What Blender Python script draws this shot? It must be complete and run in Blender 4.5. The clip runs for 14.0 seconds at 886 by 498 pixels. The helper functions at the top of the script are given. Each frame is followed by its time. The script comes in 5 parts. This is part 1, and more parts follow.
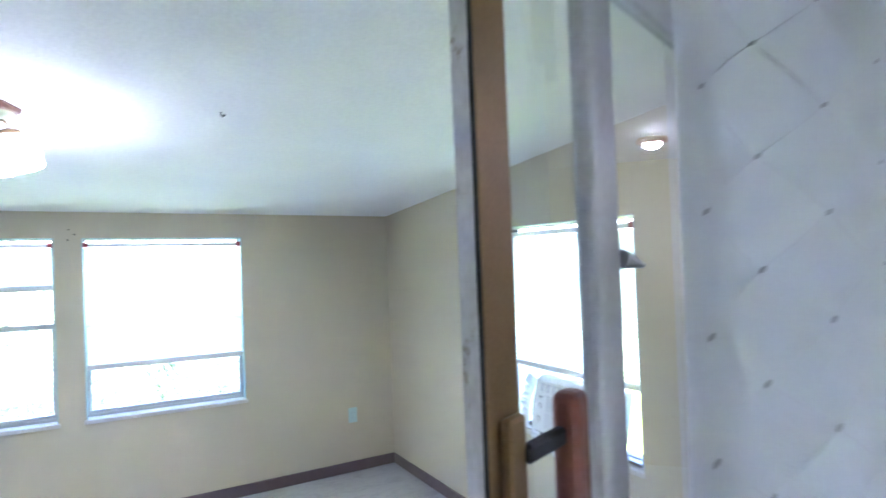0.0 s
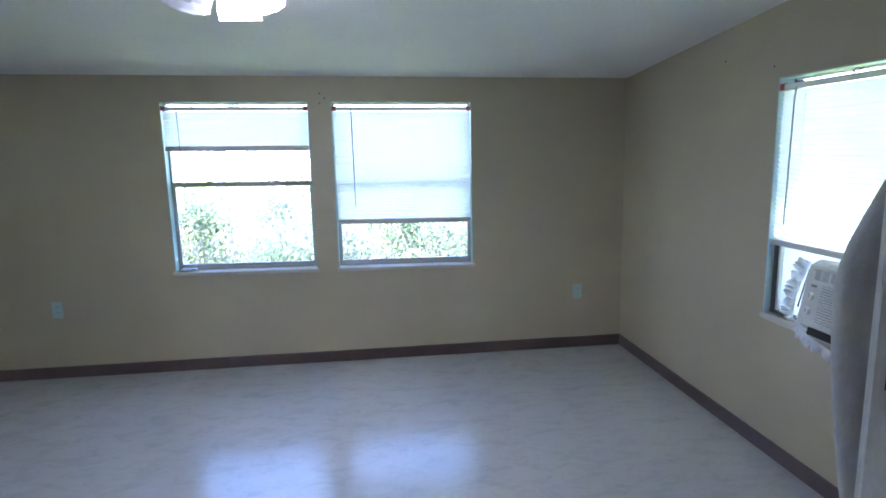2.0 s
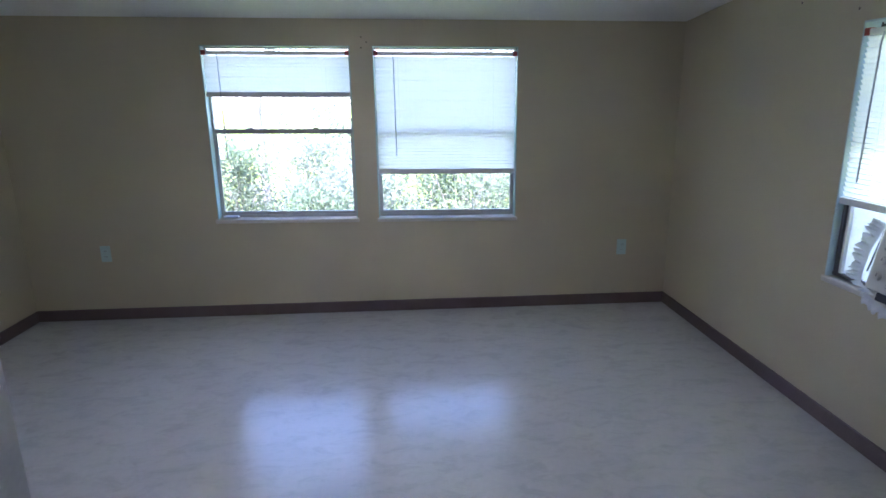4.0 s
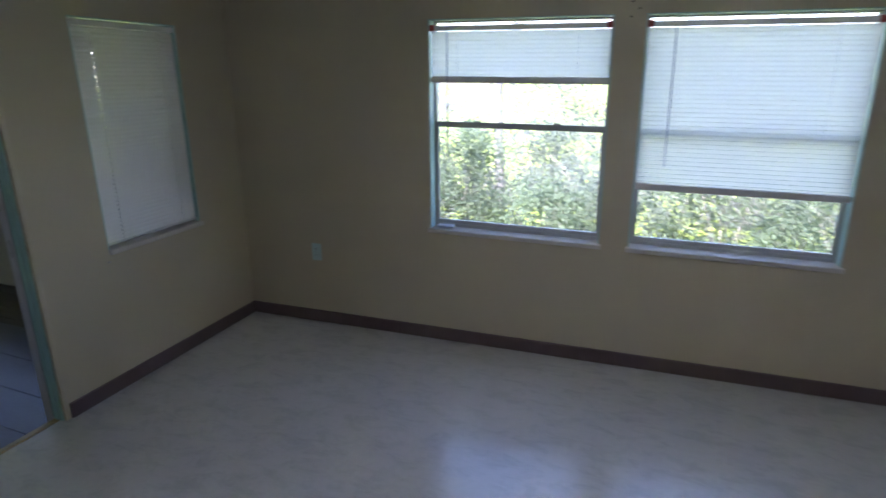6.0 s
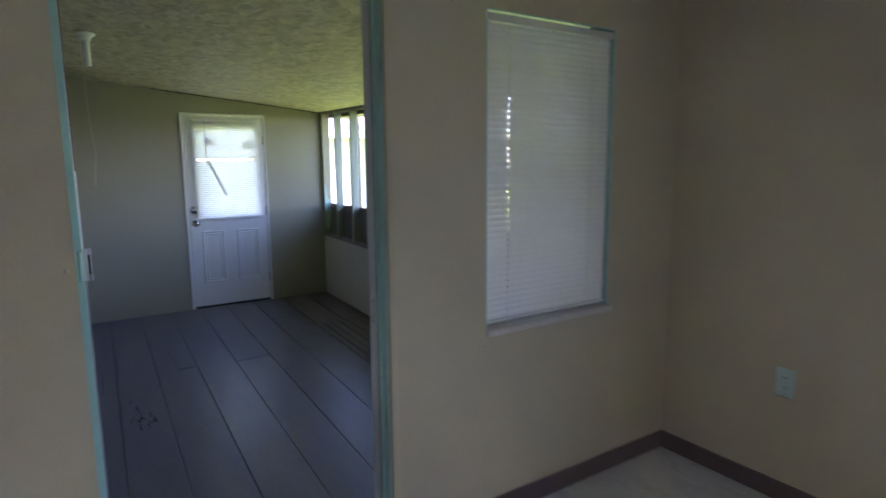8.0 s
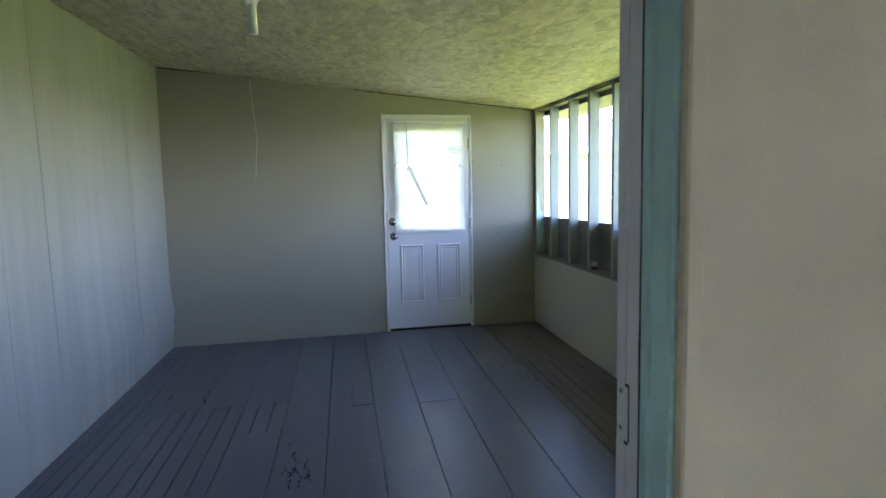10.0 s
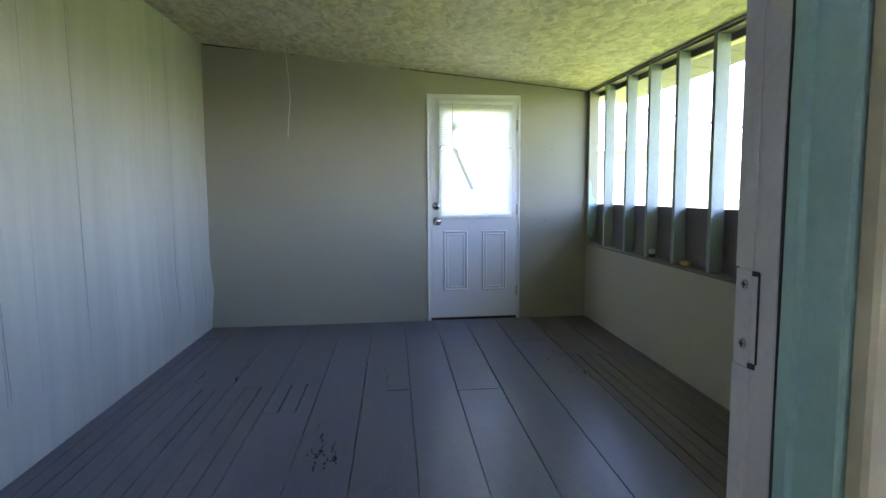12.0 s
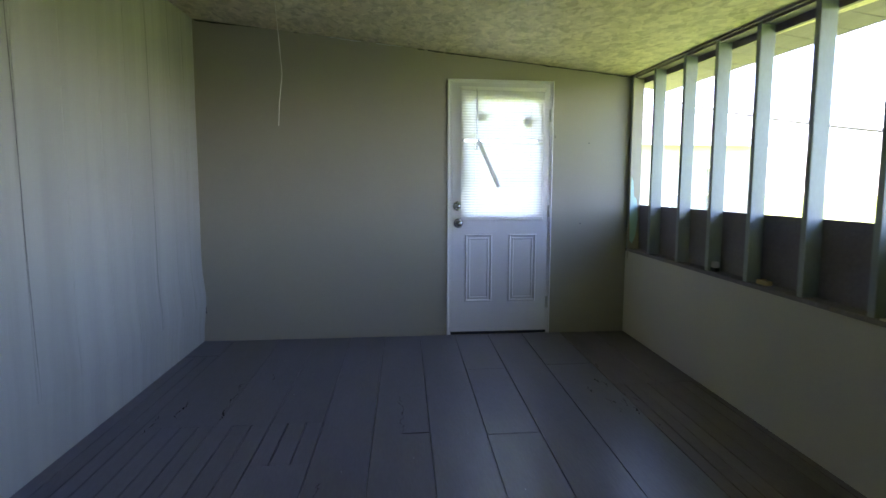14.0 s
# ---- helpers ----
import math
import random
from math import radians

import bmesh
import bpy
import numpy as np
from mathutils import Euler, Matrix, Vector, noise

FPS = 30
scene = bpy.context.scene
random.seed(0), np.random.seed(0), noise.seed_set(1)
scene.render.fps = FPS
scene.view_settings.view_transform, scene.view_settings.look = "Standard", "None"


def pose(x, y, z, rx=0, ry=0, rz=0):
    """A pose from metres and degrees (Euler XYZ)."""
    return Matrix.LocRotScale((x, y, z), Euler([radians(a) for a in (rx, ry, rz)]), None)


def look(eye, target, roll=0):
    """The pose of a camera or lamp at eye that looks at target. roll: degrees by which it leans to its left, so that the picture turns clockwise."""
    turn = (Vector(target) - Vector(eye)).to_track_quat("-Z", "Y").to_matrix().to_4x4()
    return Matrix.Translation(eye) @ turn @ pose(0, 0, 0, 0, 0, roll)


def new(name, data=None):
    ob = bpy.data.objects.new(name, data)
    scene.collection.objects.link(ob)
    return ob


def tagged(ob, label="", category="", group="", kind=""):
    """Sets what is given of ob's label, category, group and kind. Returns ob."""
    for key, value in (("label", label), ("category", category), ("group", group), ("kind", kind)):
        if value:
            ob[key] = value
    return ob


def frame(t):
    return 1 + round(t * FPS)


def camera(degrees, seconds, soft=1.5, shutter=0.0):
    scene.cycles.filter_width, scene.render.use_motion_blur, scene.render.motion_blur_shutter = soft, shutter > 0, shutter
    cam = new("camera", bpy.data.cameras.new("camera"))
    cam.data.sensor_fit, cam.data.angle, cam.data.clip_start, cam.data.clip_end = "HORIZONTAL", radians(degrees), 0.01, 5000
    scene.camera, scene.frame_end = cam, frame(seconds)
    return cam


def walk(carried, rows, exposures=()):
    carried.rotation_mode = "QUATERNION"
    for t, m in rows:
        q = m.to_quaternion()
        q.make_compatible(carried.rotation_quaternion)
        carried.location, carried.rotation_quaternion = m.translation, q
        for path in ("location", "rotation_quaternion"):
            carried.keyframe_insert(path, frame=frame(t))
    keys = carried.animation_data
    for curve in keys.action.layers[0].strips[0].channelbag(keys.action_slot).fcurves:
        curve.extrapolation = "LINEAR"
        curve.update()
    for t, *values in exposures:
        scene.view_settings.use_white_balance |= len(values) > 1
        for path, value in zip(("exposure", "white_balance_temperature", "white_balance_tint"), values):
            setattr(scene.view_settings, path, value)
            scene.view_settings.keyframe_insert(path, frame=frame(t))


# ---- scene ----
cam = camera(74.9, 14.0, shutter=0.4)
PATH = [
    (0, (-0.129, 0.159, 1.635), (0.839, 1.909, 1.66), -2.2),
    (0.5, (-0.088, 0.294, 1.586), (0.644, 2.155, 1.603), -1.8),
    (1, (-0.066, 0.359, 1.537), (0.436, 2.294, 1.468), -1.7),
    (1.5, (-0.067, 0.383, 1.504), (0.246, 2.348, 1.297), -1.5),
    (2, (-0.071, 0.372, 1.49), (0.149, 2.331, 1.156), -1.3),
    (2.5, (-0.073, 0.36, 1.479), (0.082, 2.308, 1.056), -1.2),
    (2.7, (-0.116, 0.358, 1.474), (0.036, 2.3, 1.025), -1.1),
    (4.8, (-0.143, 0.722, 1.56), (-0.167, 2.635, 0.977), -0.5),
    (5, (-0.187, 0.849, 1.629), (-0.262, 2.748, 1.006), -0.5),
    (5.5, (-0.259, 1.103, 1.642), (-0.518, 2.984, 1.013), -0.5),
    (6, (-0.273, 1.381, 1.565), (-0.928, 3.181, 0.99), -0.5),
    (6.5, (-0.429, 1.565, 1.469), (-1.36, 3.256, 0.947), 0.1),
    (7, (-0.52, 1.837, 1.414), (-1.725, 3.367, 0.956), -0.5),
    (7.5, (-0.853, 2.094, 1.321), (-2.299, 3.425, 0.95), -0.8),
    (8, (-1.205, 2.19, 1.334), (-2.857, 3.278, 1.037), -0.5),
    (8.5, (-1.525, 2.294, 1.329), (-3.273, 3.228, 1.062), -0.4),
    (9, (-1.811, 2.438, 1.324), (-3.65, 3.186, 1.079), -0.5),
    (9.2, (-1.917, 2.493, 1.295), (-3.789, 3.156, 1.061), -0.6),
    (11.3, (-2.471, 2.738, 0.953), (-4.445, 3.011, 0.775), -0.8),
    (11.5, (-2.463, 2.706, 0.947), (-4.437, 2.971, 0.766), -0.4),
    (12, (-2.473, 2.717, 0.951), (-4.447, 2.981, 0.764), -0.3),
    (12.5, (-2.503, 2.738, 0.95), (-4.477, 2.999, 0.759), -0.2),
    (13, (-2.560, 2.748, 0.953), (-4.533, 3.011, 0.757), -0.1),
    (13.5, (-2.779, 2.738, 0.966), (-4.753, 2.99, 0.763), -0.0),
    (14, (-3.111, 2.71, 1.0), (-5.087, 2.938, 0.788), 0.2),
]
# the camera's exposure and white balance along the walk: seconds, stops, kelvin, tint
EXPOSURES = [(0.0, 5.25, 5240, 29), (0.5, 4.95, 5260, 28), (1.0, 4.6, 5260, 28), (1.5, 4.26, 5290, 29), (2.0, 3.92, 5350, 30), (2.5, 3.66, 5400, 33),
             (5.0, 3.43, 5640, 34), (6.5, 2.98, 5880, 32), (7.5, 3.26, 5920, 34), (8.0, 3.58, 5880, 37), (8.5, 3.86, 5880, 35), (9.5, 4.16, 5920, 33), (11.5, 4.36, 5980, 32), (12.5, 4.38, 6000, 33), (13.5, 4.13, 6060, 35), (14.0, 3.9, 6080, 35)]
walk(cam, [(t, look(eye, target, roll)) for t, eye, target, roll in PATH], EXPOSURES)

# ---- world and sun ----
world = bpy.data.worlds.new("world")
scene.world = world
world.use_nodes = True
wn, wl = world.node_tree.nodes, world.node_tree.links
sky = wn.new("ShaderNodeTexSky")
sky.sky_type, sky.sun_disc = "NISHITA", False
sky.sun_elevation, sky.sun_rotation = radians(58), radians(200)
sky.air_density, sky.dust_density, sky.ozone_density = 1.0, 0.6, 1.0
wn["Background"].inputs["Strength"].default_value = 0.15
wl.new(sky.outputs[0], wn["Background"].inputs["Color"])

sun = new("sun", bpy.data.lights.new("sun", "SUN"))
sun.data.energy, sun.data.angle, sun.data.color = 5.0, radians(0.6), (1.0, 0.95, 0.88)
# from the far side of the house, high over the roof
sun.matrix_world = look((-1.5, -4.0, 7.0), (0, 0, 0))


# ---- materials ----
def mat(name, base, rough=0.6, metal=0.0, vary=0.06, scale=3.0, fine=60.0, bump=0.05, bump_dist=0.002,
        stretch=(1, 1, 1), dark=None, spot=0.0, per_object=0.0, coat=0.0, trans=0.0, spec=0.5):
    """A surface with broad and fine variation, fine relief, and stains of the colour dark over the share spot."""
    m = bpy.data.materials.new(name)
    m.use_nodes = True
    n, l = m.node_tree.nodes, m.node_tree.links
    p = n["Principled BSDF"]
    tc, mp = n.new("ShaderNodeTexCoord"), n.new("ShaderNodeMapping")
    mp.inputs["Scale"].default_value = stretch
    l.new(tc.outputs["Object"], mp.inputs["Vector"])
    big, small = n.new("ShaderNodeTexNoise"), n.new("ShaderNodeTexNoise")
    for node, s, d in ((big, scale, 4), (small, fine, 3)):
        node.inputs["Scale"].default_value, node.inputs["Detail"].default_value = s, d
        l.new(mp.outputs[0], node.inputs["Vector"])
    add = n.new("ShaderNodeMath"); add.operation = "ADD"
    l.new(big.outputs["Fac"], add.inputs[0]); l.new(small.outputs["Fac"], add.inputs[1])
    mr = n.new("ShaderNodeMapRange")
    mr.inputs["From Min"].default_value, mr.inputs["From Max"].default_value = 0.7, 1.3
    mr.inputs["To Min"].default_value, mr.inputs["To Max"].default_value = 1 - vary, 1 + vary
    l.new(add.outputs[0], mr.inputs["Value"])
    val = mr.outputs[0]
    if per_object:
        oi = n.new("ShaderNodeObjectInfo")
        r2 = n.new("ShaderNodeMapRange")
        r2.inputs["To Min"].default_value, r2.inputs["To Max"].default_value = 1 - per_object, 1 + per_object
        l.new(oi.outputs["Random"], r2.inputs["Value"])
        mu = n.new("ShaderNodeMath"); mu.operation = "MULTIPLY"
        l.new(val, mu.inputs[0]); l.new(r2.outputs[0], mu.inputs[1])
        val = mu.outputs[0]
    hsv = n.new("ShaderNodeHueSaturation")
    hsv.inputs["Color"].default_value = (*base, 1)
    l.new(val, hsv.inputs["Value"])
    col = hsv.outputs[0]
    if dark:
        st = n.new("ShaderNodeTexNoise")
        st.inputs["Scale"].default_value, st.inputs["Detail"].default_value, st.inputs["Roughness"].default_value = scale * 2.3, 8, 0.7
        l.new(mp.outputs[0], st.inputs["Vector"])
        sr = n.new("ShaderNodeMapRange")
        sr.inputs["From Min"].default_value, sr.inputs["From Max"].default_value = 0.68 - spot, 0.74 - spot
        l.new(st.outputs["Fac"], sr.inputs["Value"])
        mx = n.new("ShaderNodeMix"); mx.data_type = "RGBA"
        l.new(sr.outputs[0], mx.inputs["Factor"]); l.new(col, mx.inputs["A"])
        mx.inputs["B"].default_value = (*dark, 1)
        col = mx.outputs["Result"]
    l.new(col, p.inputs["Base Color"])
    p.inputs["Roughness"].default_value, p.inputs["Metallic"].default_value = rough, metal
    p.inputs["Specular IOR Level"].default_value = spec
    p.inputs["Coat Weight"].default_value = coat
    if bump:
        b = n.new("ShaderNodeBump")
        b.inputs["Strength"].default_value, b.inputs["Distance"].default_value = min(1, bump * 10), bump_dist
        l.new(small.outputs["Fac"], b.inputs["Height"])
        l.new(b.outputs[0], p.inputs["Normal"])
    if trans:
        tr, ms = n.new("ShaderNodeBsdfTranslucent"), n.new("ShaderNodeMixShader")
        l.new(col, tr.inputs["Color"])
        ms.inputs["Fac"].default_value = trans
        l.new(p.outputs[0], ms.inputs[1]); l.new(tr.outputs[0], ms.inputs[2])
        l.new(ms.outputs[0], n["Material Output"].inputs["Surface"])
    return m


def glass(name, tint=(0.95, 0.98, 0.97)):
    m = bpy.data.materials.new(name)
    m.use_nodes = True
    p = m.node_tree.nodes["Principled BSDF"]
    p.inputs["Base Color"].default_value = (*tint, 1)
    p.inputs["Transmission Weight"].default_value, p.inputs["Roughness"].default_value = 1.0, 0.0
    p.inputs["IOR"].default_value = 1.45
    return m


def glow(name, colour, strength):
    m = bpy.data.materials.new(name)
    m.use_nodes = True
    p = m.node_tree.nodes["Principled BSDF"]
    p.inputs["Base Color"].default_value = (0.9, 0.9, 0.88, 1)
    p.inputs["Emission Color"].default_value = (*colour, 1)
    p.inputs["Emission Strength"].default_value = strength
    return m


M_WALL = mat("tan_wall_paint", (0.505, 0.448, 0.312), 0.62, vary=0.04, scale=1.3, fine=180, bump=0.03)
M_CEIL = mat("white_ceiling_paint", (0.87, 0.86, 0.84), 0.75, vary=0.05, scale=1.6, fine=70, bump=0.05, bump_dist=0.003)
M_BASE = mat("brown_vinyl_base", (0.115, 0.082, 0.078), 0.45, vary=0.08, scale=5, fine=90)
M_TEAL = mat("teal_gloss_paint", (0.33, 0.53, 0.50), 0.35, vary=0.06, scale=6, fine=120, bump=0.04, dark=(0.52, 0.55, 0.48), spot=0.0)
M_REVEAL = mat("pale_teal_gloss_paint", (0.35, 0.53, 0.50), 0.35, vary=0.06, scale=6, fine=120, bump=0.04)
M_SILL = mat("off_white_sill_paint", (0.60, 0.57, 0.51), 0.45, vary=0.06, scale=9, fine=150)
M_WHITE = mat("white_enamel", (0.80, 0.80, 0.80), 0.35, vary=0.02, scale=4, fine=100, bump=0.02)
M_PLASTIC = mat("white_plastic", (0.75, 0.75, 0.73), 0.4, vary=0.02, scale=4, fine=100, bump=0.0)
M_ALU = mat("painted_aluminium", (0.45, 0.465, 0.445), 0.4, metal=0.0, vary=0.06, scale=8, fine=140)
M_SLAT = mat("blind_slat_vinyl", (0.90, 0.885, 0.80), 0.4, vary=0.02, scale=4, fine=80, bump=0.0, trans=0.6)
M_GLASS = glass("window_glass")
M_PORCHWALL = mat("off_white_porch_paint", (0.300, 0.285, 0.220), 0.55, vary=0.03, scale=1.6, fine=140, bump=0.04)
M_PANEL = mat("worn_white_panel_paint", (0.29, 0.295, 0.257), 0.5, vary=0.11, scale=1.2, fine=5, bump=0.10, bump_dist=0.012, stretch=(1.6, 1.6, 0.12))
M_DECK = mat("grey_deck_paint", (0.102, 0.101, 0.122), 0.32, spec=0.25, vary=0.12, scale=2.5, fine=30, bump=0.03, bump_dist=0.002, stretch=(0.6, 3, 1), per_object=0.10)
M_DECKBROWN = mat("brown_grey_deck_paint", (0.088, 0.070, 0.076), 0.55, vary=0.18, scale=3, fine=34, bump=0.05, bump_dist=0.002, stretch=(0.6, 3, 1), per_object=0.14, dark=(0.05, 0.042, 0.04), spot=0.02)
# cream, raised above the other porch walls to stand in for bounced light
M_HALFWALL = mat("lightened_drywall_paint", (0.45, 0.425, 0.345), 0.6, vary=0.04, scale=1.4, fine=120, bump=0.04)
M_STUD = mat("pale_green_stud_paint", (0.255, 0.295, 0.275), 0.5, vary=0.09, scale=4, fine=60, bump=0.03, stretch=(2, 2, 0.5), dark=(0.3, 0.29, 0.25), spot=-0.01)
M_BOARD = mat("dark_backing_board", (0.14, 0.12, 0.13), 0.7, vary=0.15, scale=5, fine=50, bump=0.1)
M_STRIP = mat("yellow_threshold_wood", (0.36, 0.28, 0.13), 0.5, vary=0.15, scale=8, fine=90, stretch=(6, 1, 1))
M_CONCRETE = mat("grey_trim", (0.4, 0.4, 0.4), 0.7)
M_ROOF = mat("roof_shingle", (0.16, 0.14, 0.15), 0.9, vary=0.2, scale=6, fine=60, bump=0.2)
M_SOFFIT = mat("weathered_soffit_wood", (0.17, 0.15, 0.20), 0.8, vary=0.12, scale=3, fine=40, stretch=(1, 6, 1), bump=0.15)
M_DARK = mat("plain_black", (0.02, 0.02, 0.022), 0.6, bump=0.0)


def floor_material():
    """Pale grey sheet vinyl with faint streaks of a wood-and-marble print."""
    m = mat("pale_vinyl_floor", (0.50, 0.50, 0.48), 0.22, vary=0.04, scale=1.5, fine=35, bump=0.02, bump_dist=0.001)
    n, l = m.node_tree.nodes, m.node_tree.links
    p = n["Principled BSDF"]
    tc, mp = n.new("ShaderNodeTexCoord"), n.new("ShaderNodeMapping")
    mp.inputs["Scale"].default_value = (1.0, 1.9, 1)
    mp.inputs["Rotation"].default_value = (0, 0, 0.12)
    l.new(tc.outputs["Object"], mp.inputs["Vector"])
    st = n.new("ShaderNodeTexNoise")
    st.inputs["Scale"].default_value, st.inputs["Detail"].default_value, st.inputs["Roughness"].default_value = 6.5, 9, 0.7
    st.inputs["Distortion"].default_value = 0.6
    l.new(mp.outputs[0], st.inputs["Vector"])
    ramp = n.new("ShaderNodeValToRGB")
    e = ramp.color_ramp.elements
    e[0].position, e[0].color = 0.36, (0.62, 0.62, 0.62, 1)
    e[1].position, e[1].color = 0.52, (1, 1, 1, 1)
    l.new(st.outputs["Fac"], ramp.inputs[0])
    mx = n.new("ShaderNodeMix"); mx.data_type, mx.blend_type = "RGBA", "MULTIPLY"
    mx.inputs["Factor"].default_value = 0.38
    l.new(p.inputs["Base Color"].links[0].from_socket, mx.inputs["A"])
    l.new(ramp.outputs[0], mx.inputs["B"])
    l.new(mx.outputs["Result"], p.inputs["Base Color"])
    return m


def osb_material():
    """Painted strand board: overlapping flat flakes with shaded edges."""
    m = mat("painted_strand_board", (0.54, 0.48, 0.36), 0.62, vary=0.05, scale=1.2, fine=30, bump=0.0)
    n, l = m.node_tree.nodes, m.node_tree.links
    p = n["Principled BSDF"]
    tc = n.new("ShaderNodeTexCoord")
    parts = []
    for turn, s in ((0.3, 9.0), (1.7, 16.0)):
        mp = n.new("ShaderNodeMapping")
        mp.inputs["Rotation"].default_value, mp.inputs["Scale"].default_value = (0, 0, turn), (1, 2.6, 1)
        wob = n.new("ShaderNodeTexNoise"); wob.inputs["Scale"].default_value = 9
        l.new(tc.outputs["Object"], wob.inputs["Vector"])
        ad = n.new("ShaderNodeMix"); ad.data_type = "VECTOR"; ad.inputs["Factor"].default_value = 0.10
        l.new(tc.outputs["Object"], ad.inputs["A"]); l.new(wob.outputs["Color"], ad.inputs["B"])
        l.new(ad.outputs["Result"], mp.inputs["Vector"])
        v = n.new("ShaderNodeTexVoronoi"); v.inputs["Scale"].default_value = s
        l.new(mp.outputs[0], v.inputs["Vector"])
        sep = n.new("ShaderNodeSeparateColor")
        l.new(v.outputs["Color"], sep.inputs[0])
        parts.append(sep.outputs[0])
    mx = n.new("ShaderNodeMath"); mx.operation = "ADD"
    l.new(parts[0], mx.inputs[0]); l.new(parts[1], mx.inputs[1])
    mr = n.new("ShaderNodeMapRange")
    mr.inputs["From Max"].default_value = 2.0
    mr.inputs["To Min"].default_value, mr.inputs["To Max"].default_value = 0.60, 1.22
    l.new(mx.outputs[0], mr.inputs["Value"])
    hs = n.new("ShaderNodeHueSaturation")
    l.new(p.inputs["Base Color"].links[0].from_socket, hs.inputs["Color"])
    l.new(mr.outputs[0], hs.inputs["Value"])
    # strands that stand out dark and gaps between them
    ch, cr = n.new("ShaderNodeTexNoise"), n.new("ShaderNodeMapRange")
    ch.inputs["Scale"].default_value, ch.inputs["Detail"].default_value, ch.inputs["Roughness"].default_value = 26, 3, 0.6
    cm = n.new("ShaderNodeMapping")
    cm.inputs["Rotation"].default_value, cm.inputs["Scale"].default_value = (0, 0, 0.9), (1, 2.2, 1)
    l.new(tc.outputs["Object"], cm.inputs["Vector"])
    l.new(cm.outputs[0], ch.inputs["Vector"])
    cr.inputs["From Min"].default_value, cr.inputs["From Max"].default_value = 0.63, 0.70
    cr.inputs["To Max"].default_value = 0.6
    l.new(ch.outputs["Fac"], cr.inputs["Value"])
    dk = n.new("ShaderNodeMix"); dk.data_type = "RGBA"
    l.new(cr.outputs[0], dk.inputs["Factor"]); l.new(hs.outputs[0], dk.inputs["A"])
    dk.inputs["B"].default_value = (0.20, 0.17, 0.10, 1)
    l.new(dk.outputs["Result"], p.inputs["Base Color"])
    b = n.new("ShaderNodeBump")
    b.inputs["Strength"].default_value, b.inputs["Distance"].default_value = 1.0, 0.011
    l.new(mx.outputs[0], b.inputs["Height"])
    l.new(b.outputs[0], p.inputs["Normal"])
    return m


M_FLOOR, M_OSB = floor_material(), osb_material()


# ---- building blocks ----
ORIGIN = {}


def base_of(ob):
    return ORIGIN.get(ob.name, Vector((0, 0, 0))) if ob else Vector((0, 0, 0))


def thing(name, at, label, category, group="", kind=""):
    """An empty at the base of a thing, to which its parts are given."""
    ob = new(name)
    ob.empty_display_size = 0.05
    ob.location = at
    ORIGIN[ob.name] = Vector(at)
    return tagged(ob, label, category, group, kind)


def part(name, bm, material, parent=None, label="", smooth=False):
    """Links a bmesh, given in world metres, as one mesh object under parent."""
    o = base_of(parent)
    bmesh.ops.translate(bm, verts=bm.verts, vec=-o)
    me = bpy.data.meshes.new(name)
    bm.to_mesh(me)
    bm.free()
    if smooth:
        for f in me.polygons:
            f.use_smooth = True
    me.materials.append(material)
    ob = new(name, me)
    if parent:
        ob.parent = parent
        ORIGIN[ob.name] = o
    return tagged(ob, label)


def piece(name, mesh, material, parent, at):
    """One of many alike pieces on shared mesh data."""
    if not mesh.materials:
        mesh.materials.append(material)
    ob = new(name, mesh)
    ob.parent = parent
    ob.location = Vector(at) - base_of(parent)
    return ob


def mesh_of(bm, name):
    me = bpy.data.meshes.new(name)
    bm.to_mesh(me)
    bm.free()
    return me


def box(x0, x1, y0, y1, z0, z1, bev=0.0, bm=None, seg=1):
    bm = bm or bmesh.new()
    r = bmesh.ops.create_cube(bm, size=1.0)
    for v in r["verts"]:
        v.co = Vector(((x0 + x1) / 2 + v.co.x * (x1 - x0), (y0 + y1) / 2 + v.co.y * (y1 - y0), (z0 + z1) / 2 + v.co.z * (z1 - z0)))
    if bev:
        es = {e for v in r["verts"] for e in v.link_edges}
        bmesh.ops.bevel(bm, geom=list(es), offset=bev, segments=seg, affect="EDGES", profile=0.5)
    return bm


def rod(p0, p1, r, r2=None, seg=12, bm=None):
    bm = bm or bmesh.new()
    p0, p1 = Vector(p0), Vector(p1)
    m = Matrix.Translation((p0 + p1) / 2) @ (p1 - p0).to_track_quat("Z", "Y").to_matrix().to_4x4()
    bmesh.ops.create_cone(bm, cap_ends=True, segments=seg, radius1=r, radius2=r if r2 is None else r2, depth=(p1 - p0).length, matrix=m)
    return bm


def tube(points, r, seg=8, bm=None):
    """A round bar along a line of points."""
    bm = bm or bmesh.new()
    pts = [Vector(p) for p in points]
    rings = []
    for i, p in enumerate(pts):
        d = (pts[min(i + 1, len(pts) - 1)] - pts[max(i - 1, 0)]).normalized()
        q = d.to_track_quat("Z", "Y")
        rings.append([bm.verts.new(p + q @ Vector((r * math.cos(a), r * math.sin(a), 0))) for a in (2 * math.pi * k / seg for k in range(seg))])
    for a, b in zip(rings, rings[1:]):
        for k in range(seg):
            bm.faces.new((a[k], a[(k + 1) % seg], b[(k + 1) % seg], b[k]))
    bm.faces.new(rings[0][::-1]); bm.faces.new(rings[-1])
    return bm


